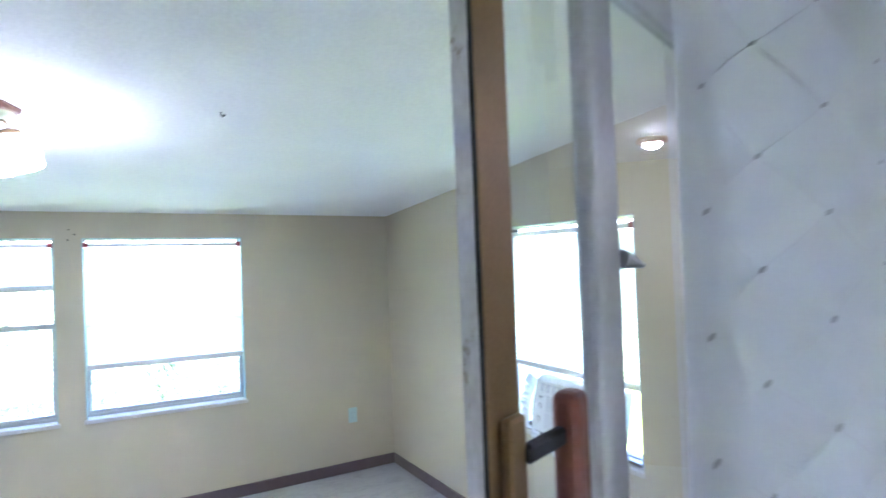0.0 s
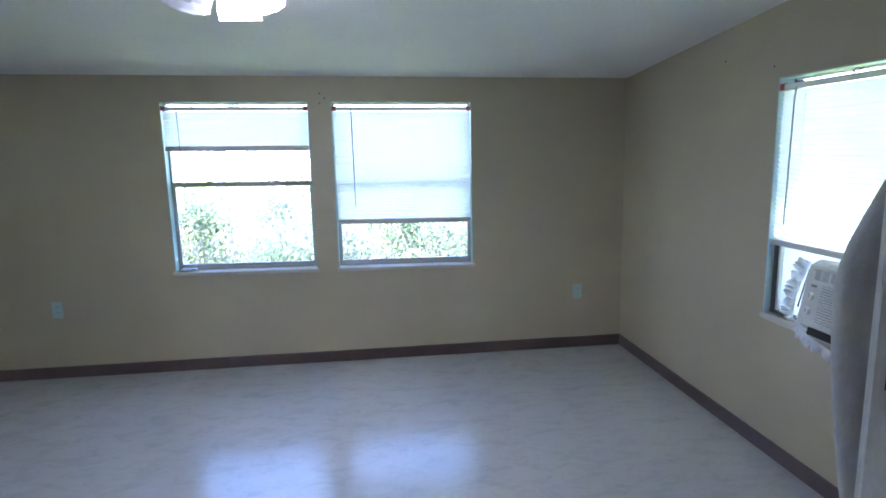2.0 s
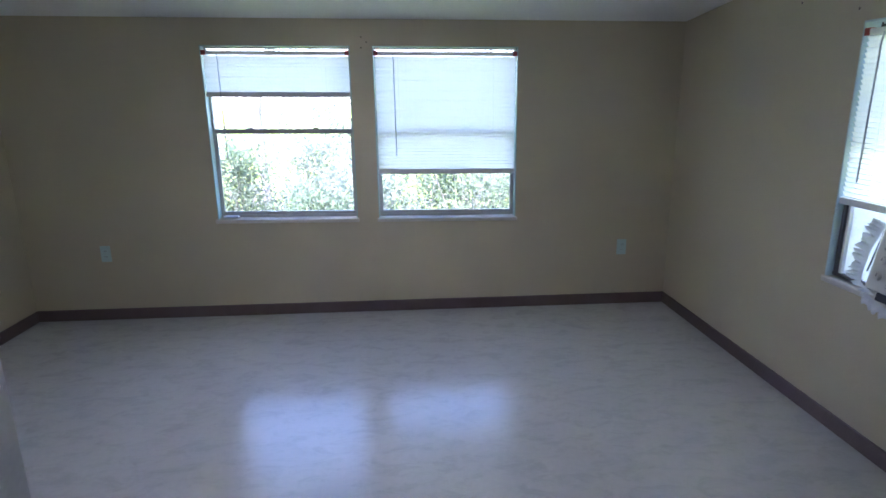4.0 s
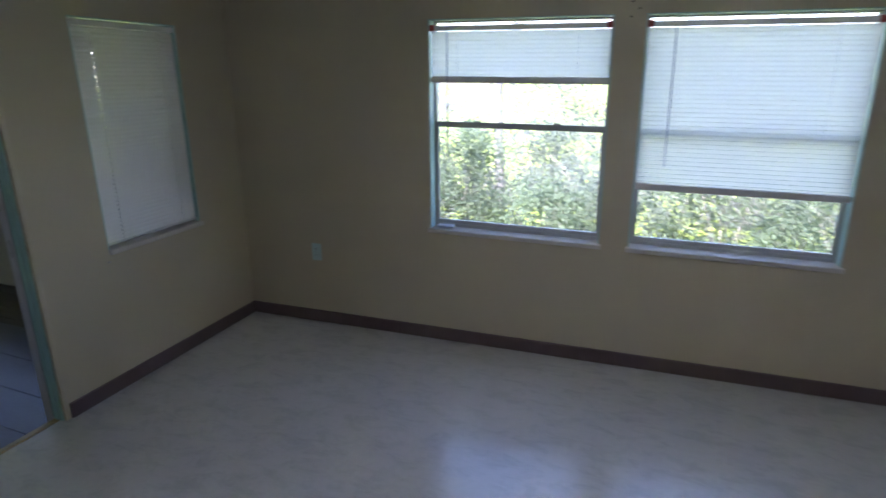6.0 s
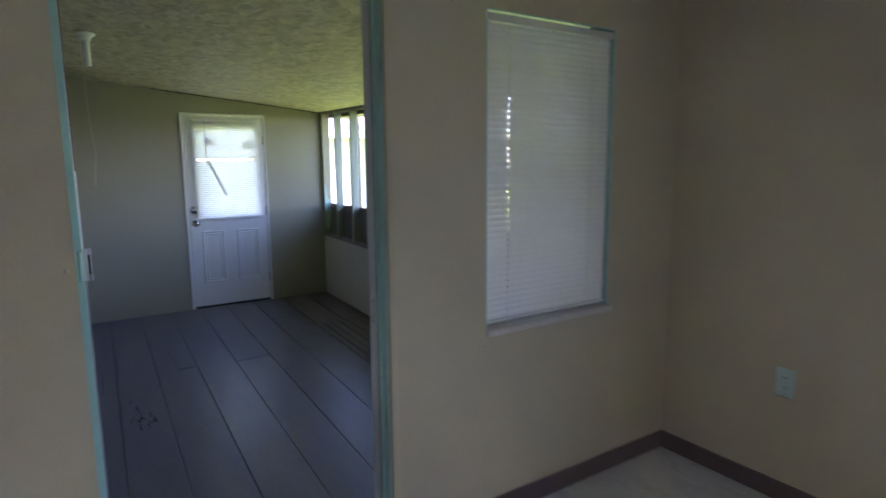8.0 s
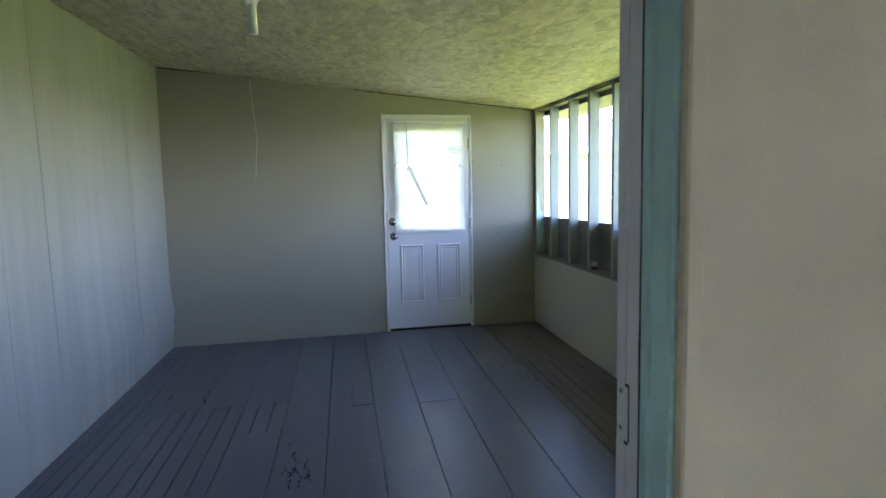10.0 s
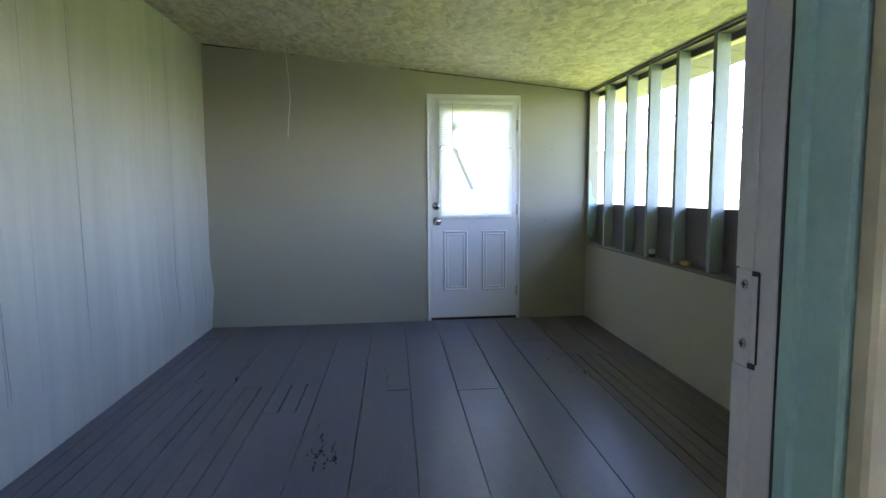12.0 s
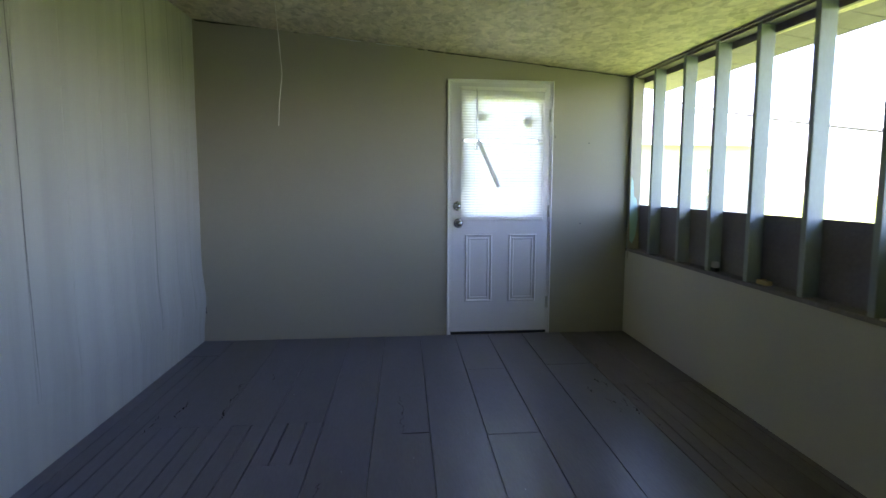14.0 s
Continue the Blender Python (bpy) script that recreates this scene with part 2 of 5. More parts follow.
def lathe(profile, centre, seg=24, axis=None, wave=0.0, waves=10, bm=None):
    """Turns (radius, height) pairs about an axis through centre."""
    bm = bm or bmesh.new()
    q = (Vector(axis).to_track_quat("Z", "Y")) if axis else Matrix.Identity(3).to_quaternion()
    rings = []
    for i, (r, h) in enumerate(profile):
        ring = []
        for k in range(seg):
            a = 2 * math.pi * k / seg
            rr = r * (1 + wave * math.cos(waves * a) * (i / max(1, len(profile) - 1)) ** 2)
            ring.append(bm.verts.new(Vector(centre) + q @ Vector((rr * math.cos(a), rr * math.sin(a), h))))
        rings.append(ring)
    for a, b in zip(rings, rings[1:]):
        for k in range(seg):
            bm.faces.new((a[k], a[(k + 1) % seg], b[(k + 1) % seg], b[k]))
    return bm


def wall(axis, c0, c1, u0, u1, z0, z1, holes=()):
    """A wall between the planes axis = c0 and c1, with through openings (ua, ub, za, zb)."""
    us = sorted({u0, u1, *[h[0] for h in holes], *[h[1] for h in holes]})
    zs = sorted({z0, z1, *[max(z0, h[2]) for h in holes], *[h[3] for h in holes]})
    bm, seen = bmesh.new(), {}

    def vert(c, u, z):
        k = (c, u, z)
        if k not in seen:
            seen[k] = bm.verts.new((c, u, z) if axis == "x" else (u, c, z))
        return seen[k]

    def solid(i, j):
        if not (0 <= i < len(us) - 1 and 0 <= j < len(zs) - 1):
            return False
        u, z = (us[i] + us[i + 1]) / 2, (zs[j] + zs[j + 1]) / 2
        return not any(h[0] < u < h[1] and h[2] < z < h[3] for h in holes)

    for i in range(len(us) - 1):
        for j in range(len(zs) - 1):
            if not solid(i, j):
                continue
            a, b, c, d = us[i], us[i + 1], zs[j], zs[j + 1]
            for k in (c0, c1):
                bm.faces.new([vert(k, a, c), vert(k, b, c), vert(k, b, d), vert(k, a, d)])
            for ok, (p, q) in ((solid(i - 1, j), ((a, c), (a, d))), (solid(i + 1, j), ((b, c), (b, d))),
                               (solid(i, j - 1), ((a, c), (b, c))), (solid(i, j + 1), ((a, d), (b, d)))):
                if not ok:
                    bm.faces.new([vert(c0, *p), vert(c1, *p), vert(c1, *q), vert(c0, *q)])
    bmesh.ops.recalc_face_normals(bm, faces=bm.faces)
    return bm


def slab(xs, ys, top, thick):
    """A sloped slab; top(x, y) gives the height of its upper face."""
    bm = bmesh.new()
    up = [bm.verts.new((x, y, top(x, y))) for x, y in ((xs[0], ys[0]), (xs[1], ys[0]), (xs[1], ys[1]), (xs[0], ys[1]))]
    lo = [bm.verts.new(v.co - Vector((0, 0, thick))) for v in up]
    bm.faces.new(up); bm.faces.new(lo[::-1])
    for i in range(4):
        j = (i + 1) % 4
        bm.faces.new((up[i], lo[i], lo[j], up[j]))
    bmesh.ops.recalc_face_normals(bm, faces=bm.faces)
    return bm


def structure(name, bm, material, label, category):
    return tagged(part(name, bm, material), label, category, kind="structure")


# ---- plan ----
N_Y, E_X, W_X, S_Y = 4.455, 1.733, -2.79, 1.07      # inner faces of the room
PW_X, PE_X, P_Z = -7.86, -2.93, -0.240             # porch: west face, house face, deck


def room_top(x, y):
    return 1.997 - 0.014 * x + 0.087 * (N_Y - y)


def settle(x):
    """The north wall has sunk a little towards the east."""
    return -0.0135 * (x + 0.43)


def east(y):
    """Inner face of the east wall, which runs a little out of square."""
    return E_X + 0.020 * (N_Y - y)


def porch_s(x):
    return 1.330 - 0.035 * (x - PW_X)


def porch_n(x):
    return 4.842 - 0.063 * (x - PW_X)


def porch_top(x, y):
    v = (y - porch_s(x)) / (porch_n(x) - porch_s(x))
    return (2.270 + (1.928 - 2.270) * v) - 0.024 * (x - PW_X)


def warp(bm):
    """Takes points of a right-angled porch (y from 1.325 to 4.83) to the slightly splayed one."""
    for v in bm.verts:
        s = (v.co.y - 1.325) / 3.505
        v.co.y = porch_s(v.co.x) + s * (porch_n(v.co.x) - porch_s(v.co.x))
    return bm


# window openings: along the wall from, to; height from, to
WIN_1, WIN_2 = (-1.467, -0.505, 0.692, 1.838), (-0.358, 0.608, 0.692, 1.838)
WIN_E, WIN_W = (1.928, 2.893, 0.683, 1.785), (3.412, 4.050, 0.742, 1.838)
DOOR_W = (2.2045, 3.052, -0.30, 2.0)
ENTRY = (-0.62, 0.985, 0.0, 2.24)

# ---- structure ----
north = wall("y", N_Y, N_Y + 0.12, W_X, E_X + 0.12, -0.3, 2.09, (WIN_1, WIN_2))
for v in north.verts:
    if 0.3 < v.co.z < 1.95:
        v.co.z += settle(v.co.x)
structure("wall_north", north, M_WALL, "tan painted wall with two windows", "wall")
east_bm = wall("x", 0.0, 0.12, S_Y, N_Y, -0.3, 2.42, (WIN_E,))
for v in east_bm.verts:
    v.co.x += east(v.co.y)
structure("wall_east", east_bm, M_WALL, "tan painted wall with one window", "wall")
structure("wall_west", wall("x", PE_X, W_X, -0.2, 4.62, -0.35, 2.42, (DOOR_W, WIN_W)), M_WALL, "tan painted wall with a doorway and a window", "wall")
structure("wall_south", wall("y", 0.93, S_Y, W_X, E_X + 0.19, -0.05, 2.45, (ENTRY,)), M_WALL, "tan painted wall with the entry doorway", "wall")
structure("ceiling", slab((W_X - 0.005, E_X + 0.075), (S_Y - 0.005, N_Y + 0.005), lambda x, y: room_top(x, y) + 0.05, 0.05), M_CEIL, "white textured sloping ceiling", "ceiling")
fl = box(W_X, E_X + 0.075, S_Y, N_Y, -0.22, 0.0)
box(-2.848, W_X, 2.2045, 3.052, -0.22, 0.0, bm=fl)
box(-0.62, 0.985, 0.93, S_Y, -0.22, 0.0, bm=fl)
structure("floor", fl, M_FLOOR, "pale grey streaked sheet vinyl floor", "floor")

# the room behind the entry door
structure("floor_hall", box(W_X, 4.3, -3.3, 0.93, -0.22, 0.0), M_FLOOR, "pale vinyl floor of the room behind", "floor")
structure("floor_hall_side", box(E_X + 0.19, 4.3, 0.93, 1.5, -0.22, 0.0), M_FLOOR, "pale vinyl floor of the room behind", "floor")
structure("wall_hall_north", box(E_X + 0.18, 4.4, 1.5, 1.6, 0, 2.4), M_WALL, "plain tan wall", "wall")
structure("wall_hall_south", wall("y", -3.4, -3.3, W_X, 4.3, 0, 2.4, ((0.20, 0.80, 1.0, 1.80),)), M_WALL, "plain tan wall", "wall")
structure("wall_hall_east", box(4.3, 4.4, -3.4, 1.5, 0, 2.4), M_WALL, "plain tan wall", "wall")
structure("wall_hall_west", box(W_X - 0.14, W_X, -3.4, -0.2, 0, 2.4), M_WALL, "plain tan wall", "wall")
ch = box(W_X - 0.14, 4.4, -3.4, 0.94, 2.3, 2.4)
box(E_X + 0.191, 4.4, 0.94, 1.6, 2.3, 2.4, bm=ch)
structure("ceiling_hall", ch, M_CEIL, "white ceiling of the room behind", "ceiling")

# porch shell
structure("wall_porch_west", wall("x", PW_X - 0.11, PW_X, 1.1, 4.95, -0.4, 2.4, ((3.304, 4.165, -0.240, 1.856),)), M_PORCHWALL, "off-white painted end wall of the porch", "wall")
structure("ceiling_porch", slab((PW_X - 0.01, PE_X + 0.01), (1.10, 4.97), lambda x, y: porch_top(x, y) + 0.03, 0.03), M_OSB, "cream painted strand board porch ceiling", "ceiling")
structure("wall_porch_north", warp(box(PW_X, PE_X, 4.83, 4.87, P_Z - 0.1, 0.466)), M_HALFWALL, "off-white half-height drywall under the open studs", "wall")
structure("roof_porch", slab((-8.5, -2.86), (0.3, 5.45), lambda x, y: 2.586 - 0.1202 * (y - 0.3), 0.04), M_ROOF, "dark shingle shed roof over the porch", "roof")
structure("roof", slab((-2.86, 2.3), (0.3, 4.66), lambda x, y: 2.586 - 0.1202 * (y - 0.3), 0.04), M_ROOF, "dark shingle shed roof over the room", "roof")

# ---- doorway, baseboards, threshold ----
BH = 0.082


def baseboard(x0, x1, y0, y1):
    return structure("baseboard", box(x0, x1, y0, y1, 0.0, BH, 0.004), M_BASE, "dark brown vinyl baseboard along the wall", "baseboard")


baseboard(W_X, E_X, N_Y - 0.012, N_Y)
eb = box(-0.012, 0.0, S_Y, N_Y - 0.012, 0.0, BH, 0.004)
for v in eb.verts:
    v.co.x += east(v.co.y)
structure("baseboard", eb, M_BASE, "dark brown vinyl baseboard along the wall", "baseboard")
baseboard(W_X, W_X + 0.012, 3.056, N_Y - 0.012)
baseboard(W_X, W_X + 0.012, S_Y, 2.2)
structure("threshold", box(-2.862, -2.826, 2.207, 3.024, -0.02, 0.007, 0.004), M_STRIP, "worn yellow wooden threshold strip", "threshold")

M_JAMBWHITE = mat("chipped_white_jamb_paint", (0.56, 0.545, 0.565), 0.45, vary=0.06, scale=8, fine=120, bump=0.06, dark=(0.40, 0.36, 0.34), spot=-0.03)
M_ZINC = mat("zinc_screw", (0.45, 0.46, 0.42), 0.4, metal=0.9)

M_REDLINE = mat("dark_red_old_paint", (0.20, 0.03, 0.05), 0.5, vary=0.2, scale=30, bump=0.0)
frame_w = tagged(part("door_frame", box(-2.925, -2.795, 2.2045, 3.052, 1.972, 1.998, 0.002), M_TEAL), "teal painted doorway frame with a white door stop", "door frame", kind="structure")


def wavy_strip(x0, x1, y0, y1, z0, z1, amp, seed):
    """An upright strip of thick brushed paint whose long edges wander a little."""
    bm, rings = bmesh.new(), []
    n = int((z1 - z0) / 0.02)
    for k in range(n + 1):
        z = z0 + (z1 - z0) * k / n
        a = amp * noise.noise(Vector((seed, z * 9.0, 0.3)))
        b = amp * noise.noise(Vector((seed + 5.0, z * 13.0, 1.7)))
        rings.append([bm.verts.new(q) for q in ((x0 + a, y0, z), (x1 + b, y0, z), (x1 + b, y1, z), (x0 + a, y1, z))])
    for p, q in zip(rings, rings[1:]):
        for k in range(4):
            bm.faces.new((p[k], p[(k + 1) % 4], q[(k + 1) % 4], q[k]))
    bm.faces.new(rings[0][::-1]); bm.faces.new(rings[-1])
    bmesh.ops.recalc_face_normals(bm, faces=bm.faces)
    return bm


# south side: jamb, two beads, and the stop with a latch keeper
part("jamb", box(-2.872, -2.7903, 2.2045, 2.2065, -0.002, 1.972, 0.0006), M_TEAL, frame_w)
part("bead", wavy_strip(-2.871, -2.862, 2.2065, 2.2105, 0.008, 1.972, 0.0012, 2.0), M_TEAL, frame_w)
part("stop_front", box(-2.880, -2.872, 2.2045, 2.2235, P_Z, 1.972, 0.002), M_TEAL, frame_w)
part("door_stop", box(-2.912, -2.8802, 2.2045, 2.2265, P_Z, 1.972, 0.003), M_JAMBWHITE, frame_w, "chipped white door stop")
part("old_paint_line", wavy_strip(-2.8815, -2.8785, 2.2232, 2.2262, 1.32, 1.90, 0.0012, 11.0), M_REDLINE, frame_w, "line of old red paint")
part("paint_split", wavy_strip(-2.8812, -2.8792, 2.2233, 2.2252, 0.10, 1.05, 0.0012, 21.0), M_DARK, frame_w, "dark split between stop and jamb")
lk = part("latch_keeper", box(-2.880, -2.866, 2.2115, 2.2245, 1.048, 1.126, 0.003), M_TEAL, frame_w, "small painted latch keeper")
lip = box(-2.908, -2.884, 2.2235, 2.2330, 1.046, 1.128, 0.002)
box(-2.908, -2.884, 2.2335, 2.2425, 1.046, 1.062, 0.002, lip)
box(-2.908, -2.884, 2.2335, 2.2425, 1.112, 1.128, 0.002, lip)
box(-2.908, -2.900, 2.2335, 2.2410, 1.062, 1.112, 0.001, lip)
part("latch_lip", lip, M_JAMBWHITE, lk, "chipped white latch plate with a slot")
part("slot", box(-2.8995, -2.889, 2.2332, 2.2385, 1.063, 1.111), M_DARK, lk)
# north side: jamb, beads, the edge of the wall, and a deep stop with a strike plate
part("jamb", box(-2.858, -2.805, 3.026, 3.052, -0.002, 1.972, 0.002), M_TEAL, frame_w)
part("wall_edge", box(-2.8045, -2.787, 3.029, 3.052, 0.0, 1.972, 0.003), M_WALL, frame_w, "tan painted edge of the wall")
part("bead", wavy_strip(-2.857, -2.844, 3.0195, 3.0262, 0.008, 1.972, 0.0014, 4.0), M_TEAL, frame_w)
part("bead", wavy_strip(-2.8125, -2.8055, 3.0235, 3.0262, 0.008, 1.972, 0.0010, 9.0), M_TEAL, frame_w)
part("paint_split", wavy_strip(-2.8585, -2.8570, 3.0182, 3.0200, 0.02, 1.95, 0.0014, 15.0), M_DARK, frame_w, "dark split between stop and jamb")
part("door_stop", box(-2.908, -2.858, 3.0185, 3.052, P_Z, 1.972, 0.003), M_JAMBWHITE, frame_w, "chipped white door stop")
part("stop_lath", box(-2.907, -2.8855, 3.0166, 3.0186, P_Z, 0.812, 0.0006), M_JAMBWHITE, frame_w)
part("stop_lath", box(-2.907, -2.8855, 3.0166, 3.0186, 0.892, 1.972, 0.0006), M_JAMBWHITE, frame_w)
sp = part("strike_plate", box(-2.9065, -2.8870, 3.0170, 3.0186, 0.8125, 0.8905, 0.0006), M_JAMBWHITE, frame_w, "painted strike plate with two screws")
for z in (0.8785, 0.8305):
    part("screw", rod((-2.8945, 3.0172, z), (-2.8945, 3.0157, z), 0.0042, seg=14), M_ZINC, sp)
    part("screw_slot", box(-2.8973, -2.8917, 3.0153, 3.0159, z - 0.0006, z + 0.0006), M_DARK, sp)
    part("screw_slot", box(-2.8951, -2.8939, 3.0152, 3.0159, z - 0.0028, z + 0.0028), M_DARK, sp)
part("strike_lip", box(-2.8870, -2.8800, 3.0176, 3.0186, 0.8165, 0.8860, 0.0004), M_JAMBWHITE, sp)
part("slot", box(-2.8800, -2.8788, 3.0172, 3.0186, 0.8165, 0.8890), M_DARK, sp)
part("slot", box(-2.8868, -2.8800, 3.0170, 3.0186, 0.8863, 0.8900), M_DARK, sp)
part("slot", box(-2.8885, -2.8810, 3.0170, 3.0186, 0.8120, 0.8163), M_DARK, sp)


# ---- windows and blinds ----
def fbox(face, u0, u1, d0, d1, z0, z1, bev=0.0, bm=None):
    """A box against a wall: u along it, d outwards from its inner face."""
    if face == "N":
        bm = box(u0, u1, N_Y + d0, N_Y + d1, z0, z1, bev, bm)
        for v in bm.verts:
            v.co.z += settle(v.co.x)
        return bm
    if face == "E":
        bm = box(d0, d1, u0, u1, z0, z1, bev, bm)
        for v in bm.verts:
            v.co.x += east(v.co.y)
        return bm
    if face == "W":
        return box(W_X - d1, W_X - d0, u0, u1, z0, z1, bev, bm)
    return box(PW_X + 0.0 - d1, PW_X - d0, u0, u1, z0, z1, bev, bm)


def fpt(face, u, d, z):
    return {"N": (u, N_Y + d, z + settle(u)), "E": (east(u) + d, u, z), "W": (W_X - d, u, z), "P": (PW_X - d, u, z)}[face]


def window(name, face, op, meet, label, lining=None, frame_mat=None, sash=True, proud=0.022, top_mat=None, horn=0.010):
    u0, u1, z0, z1 = op
    w = thing(name, fpt(face, (u0 + u1) / 2, 0.06, z0), label, "window", kind="structure")
    fm, lining = frame_mat or M_ALU, lining or M_REVEAL
    for a, b, name_ in ((u0, u0 + 0.006, "reveal"), (u1 - 0.006, u1, "reveal")):
        part(name_, fbox(face, a, b, 0.001, 0.118, z0, z1), lining, w)
    part("reveal", fbox(face, u0 + 0.006, u1 - 0.006, 0.001, 0.118, z1 - 0.006, z1), lining, w)
    fr = part("window_frame", fbox(face, u0 + 0.006, u0 + 0.018, 0.07, 0.115, z0, z1 - 0.006, 0.002), fm, w)
    part("frame_bar", fbox(face, u1 - 0.018, u1 - 0.006, 0.07, 0.115, z0, z1 - 0.006, 0.002), fm, fr)
    part("frame_bar", fbox(face, u0 + 0.018, u1 - 0.018, 0.07, 0.115, z1 - 0.014, z1 - 0.006, 0.001), top_mat or fm, fr)
    part("frame_bar", fbox(face, u0 + 0.018, u1 - 0.018, 0.07, 0.115, z0, z0 + 0.020, 0.002), fm, fr)
    part("upper_pane", fbox(face, u0 + 0.017, u1 - 0.017, 0.100, 0.103, meet, z1 - 0.012), M_GLASS, w).visible_shadow = False
    if sash:
        s = part("lower_sash", fbox(face, u0 + 0.018, u1 - 0.018, 0.073, 0.092, meet - 0.016, meet + 0.016, 0.002), fm, w)
        part("sash_bar", fbox(face, u0 + 0.018, u1 - 0.018, 0.073, 0.092, z0 + 0.020, z0 + 0.042, 0.002), fm, s)
        for a in (u0 + 0.018, u1 - 0.030):
            part("sash_bar", fbox(face, a, a + 0.012, 0.073, 0.092, z0 + 0.042, meet - 0.016, 0.002), fm, s)
        part("lower_pane", fbox(face, u0 + 0.028, u1 - 0.028, 0.081, 0.084, z0 + 0.040, meet - 0.014), M_GLASS, s).visible_shadow = False
        for f in (0.27, 0.73):
            u = u0 + f * (u1 - u0)
            part("sash_lock", fbox(face, u - 0.02, u + 0.02, 0.062, 0.075, meet + 0.016, meet + 0.026, 0.003), M_ZINC, s)
    part("window_sill", fbox(face, u0 - horn, u1 + 0.010, -proud, 0.0, z0 - 0.024, z0 + 0.002, min(0.004, proud * 0.4)), M_SILL, w, "painted sill")
    part("sill_board", fbox(face, u0 + 0.0005, u1 - 0.0005, 0.0, 0.07, z0 - 0.001, z0 + 0.002), M_SILL, w)
    return w


def slat_mesh(length, tilt, face, width=0.025, crown=0.0022, holes=True):
    """One curved blind slat about its own middle, along the wall, with two slots for its cords."""
    bm = bmesh.new()
    us = [-length / 2, length / 2]
    if holes:
        h = 0.335 * length
        us = [-length / 2, -h - 0.0016, -h + 0.0016, h - 0.0016, h + 0.0016, length / 2]
    rows = []
    for k in range(5):
        s = (k / 4 - 0.5)
        a, h = s * width, crown * (1 - 4 * s * s)
        d, z = a * math.cos(tilt) - h * math.sin(tilt), a * math.sin(tilt) + h * math.cos(tilt)
        rows.append([(u, d, z) for u in us])
    conv = {"N": lambda u, d, z: (u, d, z + settle(u - 0.43)), "E": lambda u, d, z: (d - 0.020 * u, u, z), "W": lambda u, d, z: (-d, u, z), "P": lambda u, d, z: (-d, u, z)}[face]
    vs = [[bm.verts.new(conv(*q)) for q in r] for r in rows]
    for k, (a, b) in enumerate(zip(vs, vs[1:])):
        for i in range(len(us) - 1):
            if holes and i in (1, 3) and k == 2:
                continue
            bm.faces.new((a[i], a[i + 1], b[i + 1], b[i]))
    for f in bm.faces:
        f.smooth = True
    return mesh_of(bm, "slat")


def mini_blind(face, u0, u1, top, bottom, d, label, tilt=-61, wand=None, wand_len=0.6, pitch=0.0215, skip=(), stack=0.028, gap=0.034):
    """A hanging mini blind: rail, slats, bottom rail, wand and cords."""
    b = thing("mini_blind", fpt(face, (u0 + u1) / 2, d, bottom), label, "blind")
    part("headrail", fbox(face, u0, u1, d - 0.013, d + 0.013, top - gap - 0.026, top - gap, 0.002), M_RAIL, b)
    for u in (u0 - 0.002, u1 - 0.026) if face in "NE" else (u0 - 0.002, u1 - 0.008):
        part("bracket" if face in "NE" else "end_cap", fbox(face, u, u + (0.028 if face in "NE" else 0.010), d - 0.015, d + 0.015, top - gap - 0.026, top - gap + 0.004, 0.002), M_RUST if face in "NE" else M_PLASTIC, b, "rusty metal bracket" if face in "NE" else "")
    me = slat_mesh(u1 - u0 - 0.01, radians(tilt), face, holes=face == "W")
    z, k = top - gap - 0.040, 0
    first = None
    while z > bottom + stack - 0.006:
        if k not in skip:
            piece("slat", me, {"P": M_SLAT_DULL, "W": M_SLAT_BRIGHT}.get(face, M_SLAT), b, fpt(face, (u0 + u1) / 2, d, z))
        z -= pitch
        k += 1
    part("bottom_rail", fbox(face, u0 + 0.003, u1 - 0.003, d - 0.012, d + 0.012, bottom, bottom + stack, 0.003), M_PLASTIC, b)
    for f in (0.165, 0.835):
        u = u0 + f * (u1 - u0)
        part("ladder_cord", rod(fpt(face, u, d - 0.013, bottom + stack), fpt(face, u, d - 0.013, top - gap - 0.02), 0.0009, seg=6), M_PLASTIC, b)
    if wand is not None:
        part("wand", tube([fpt(face, wand, d - 0.022, top - gap - 0.02), fpt(face, wand + 0.003, d - 0.026, top - gap - 0.06), fpt(face, wand + 0.006, d - 0.03, top - gap - wand_len)], 0.0035, 8), M_WAND, b, "clear plastic tilt wand")
    return b


# duller copy of the slat vinyl that holds down the door's backlight
M_SLAT_DULL = mat("dimmed_blind_slat", (0.74, 0.74, 0.73), 0.5, vary=0.06, scale=6, fine=60, bump=0.0, trans=0.45)
# copy of the slat vinyl, brightened so the west blind looks front-lit
M_SLAT_BRIGHT = mat("brightened_slat_vinyl", (0.92, 0.91, 0.88), 0.4, vary=0.02, scale=4, fine=80, bump=0.0, trans=0.3)
M_RAIL = mat("white_blind_rail", (0.80, 0.80, 0.78), 0.4, vary=0.03, scale=6, bump=0.0, trans=0.35)
M_RUST = mat("rusty_bracket", (0.42, 0.09, 0.07), 0.55, metal=0.0, vary=0.2, scale=30, fine=200)
M_WAND = mat("smoky_plastic_wand", (0.48, 0.49, 0.52), 0.2, bump=0.0, trans=0.5)
M_BRONZEFRAME = mat("dark_bronze_window_frame", (0.10, 0.095, 0.09), 0.45, metal=0.3, vary=0.08, scale=10)

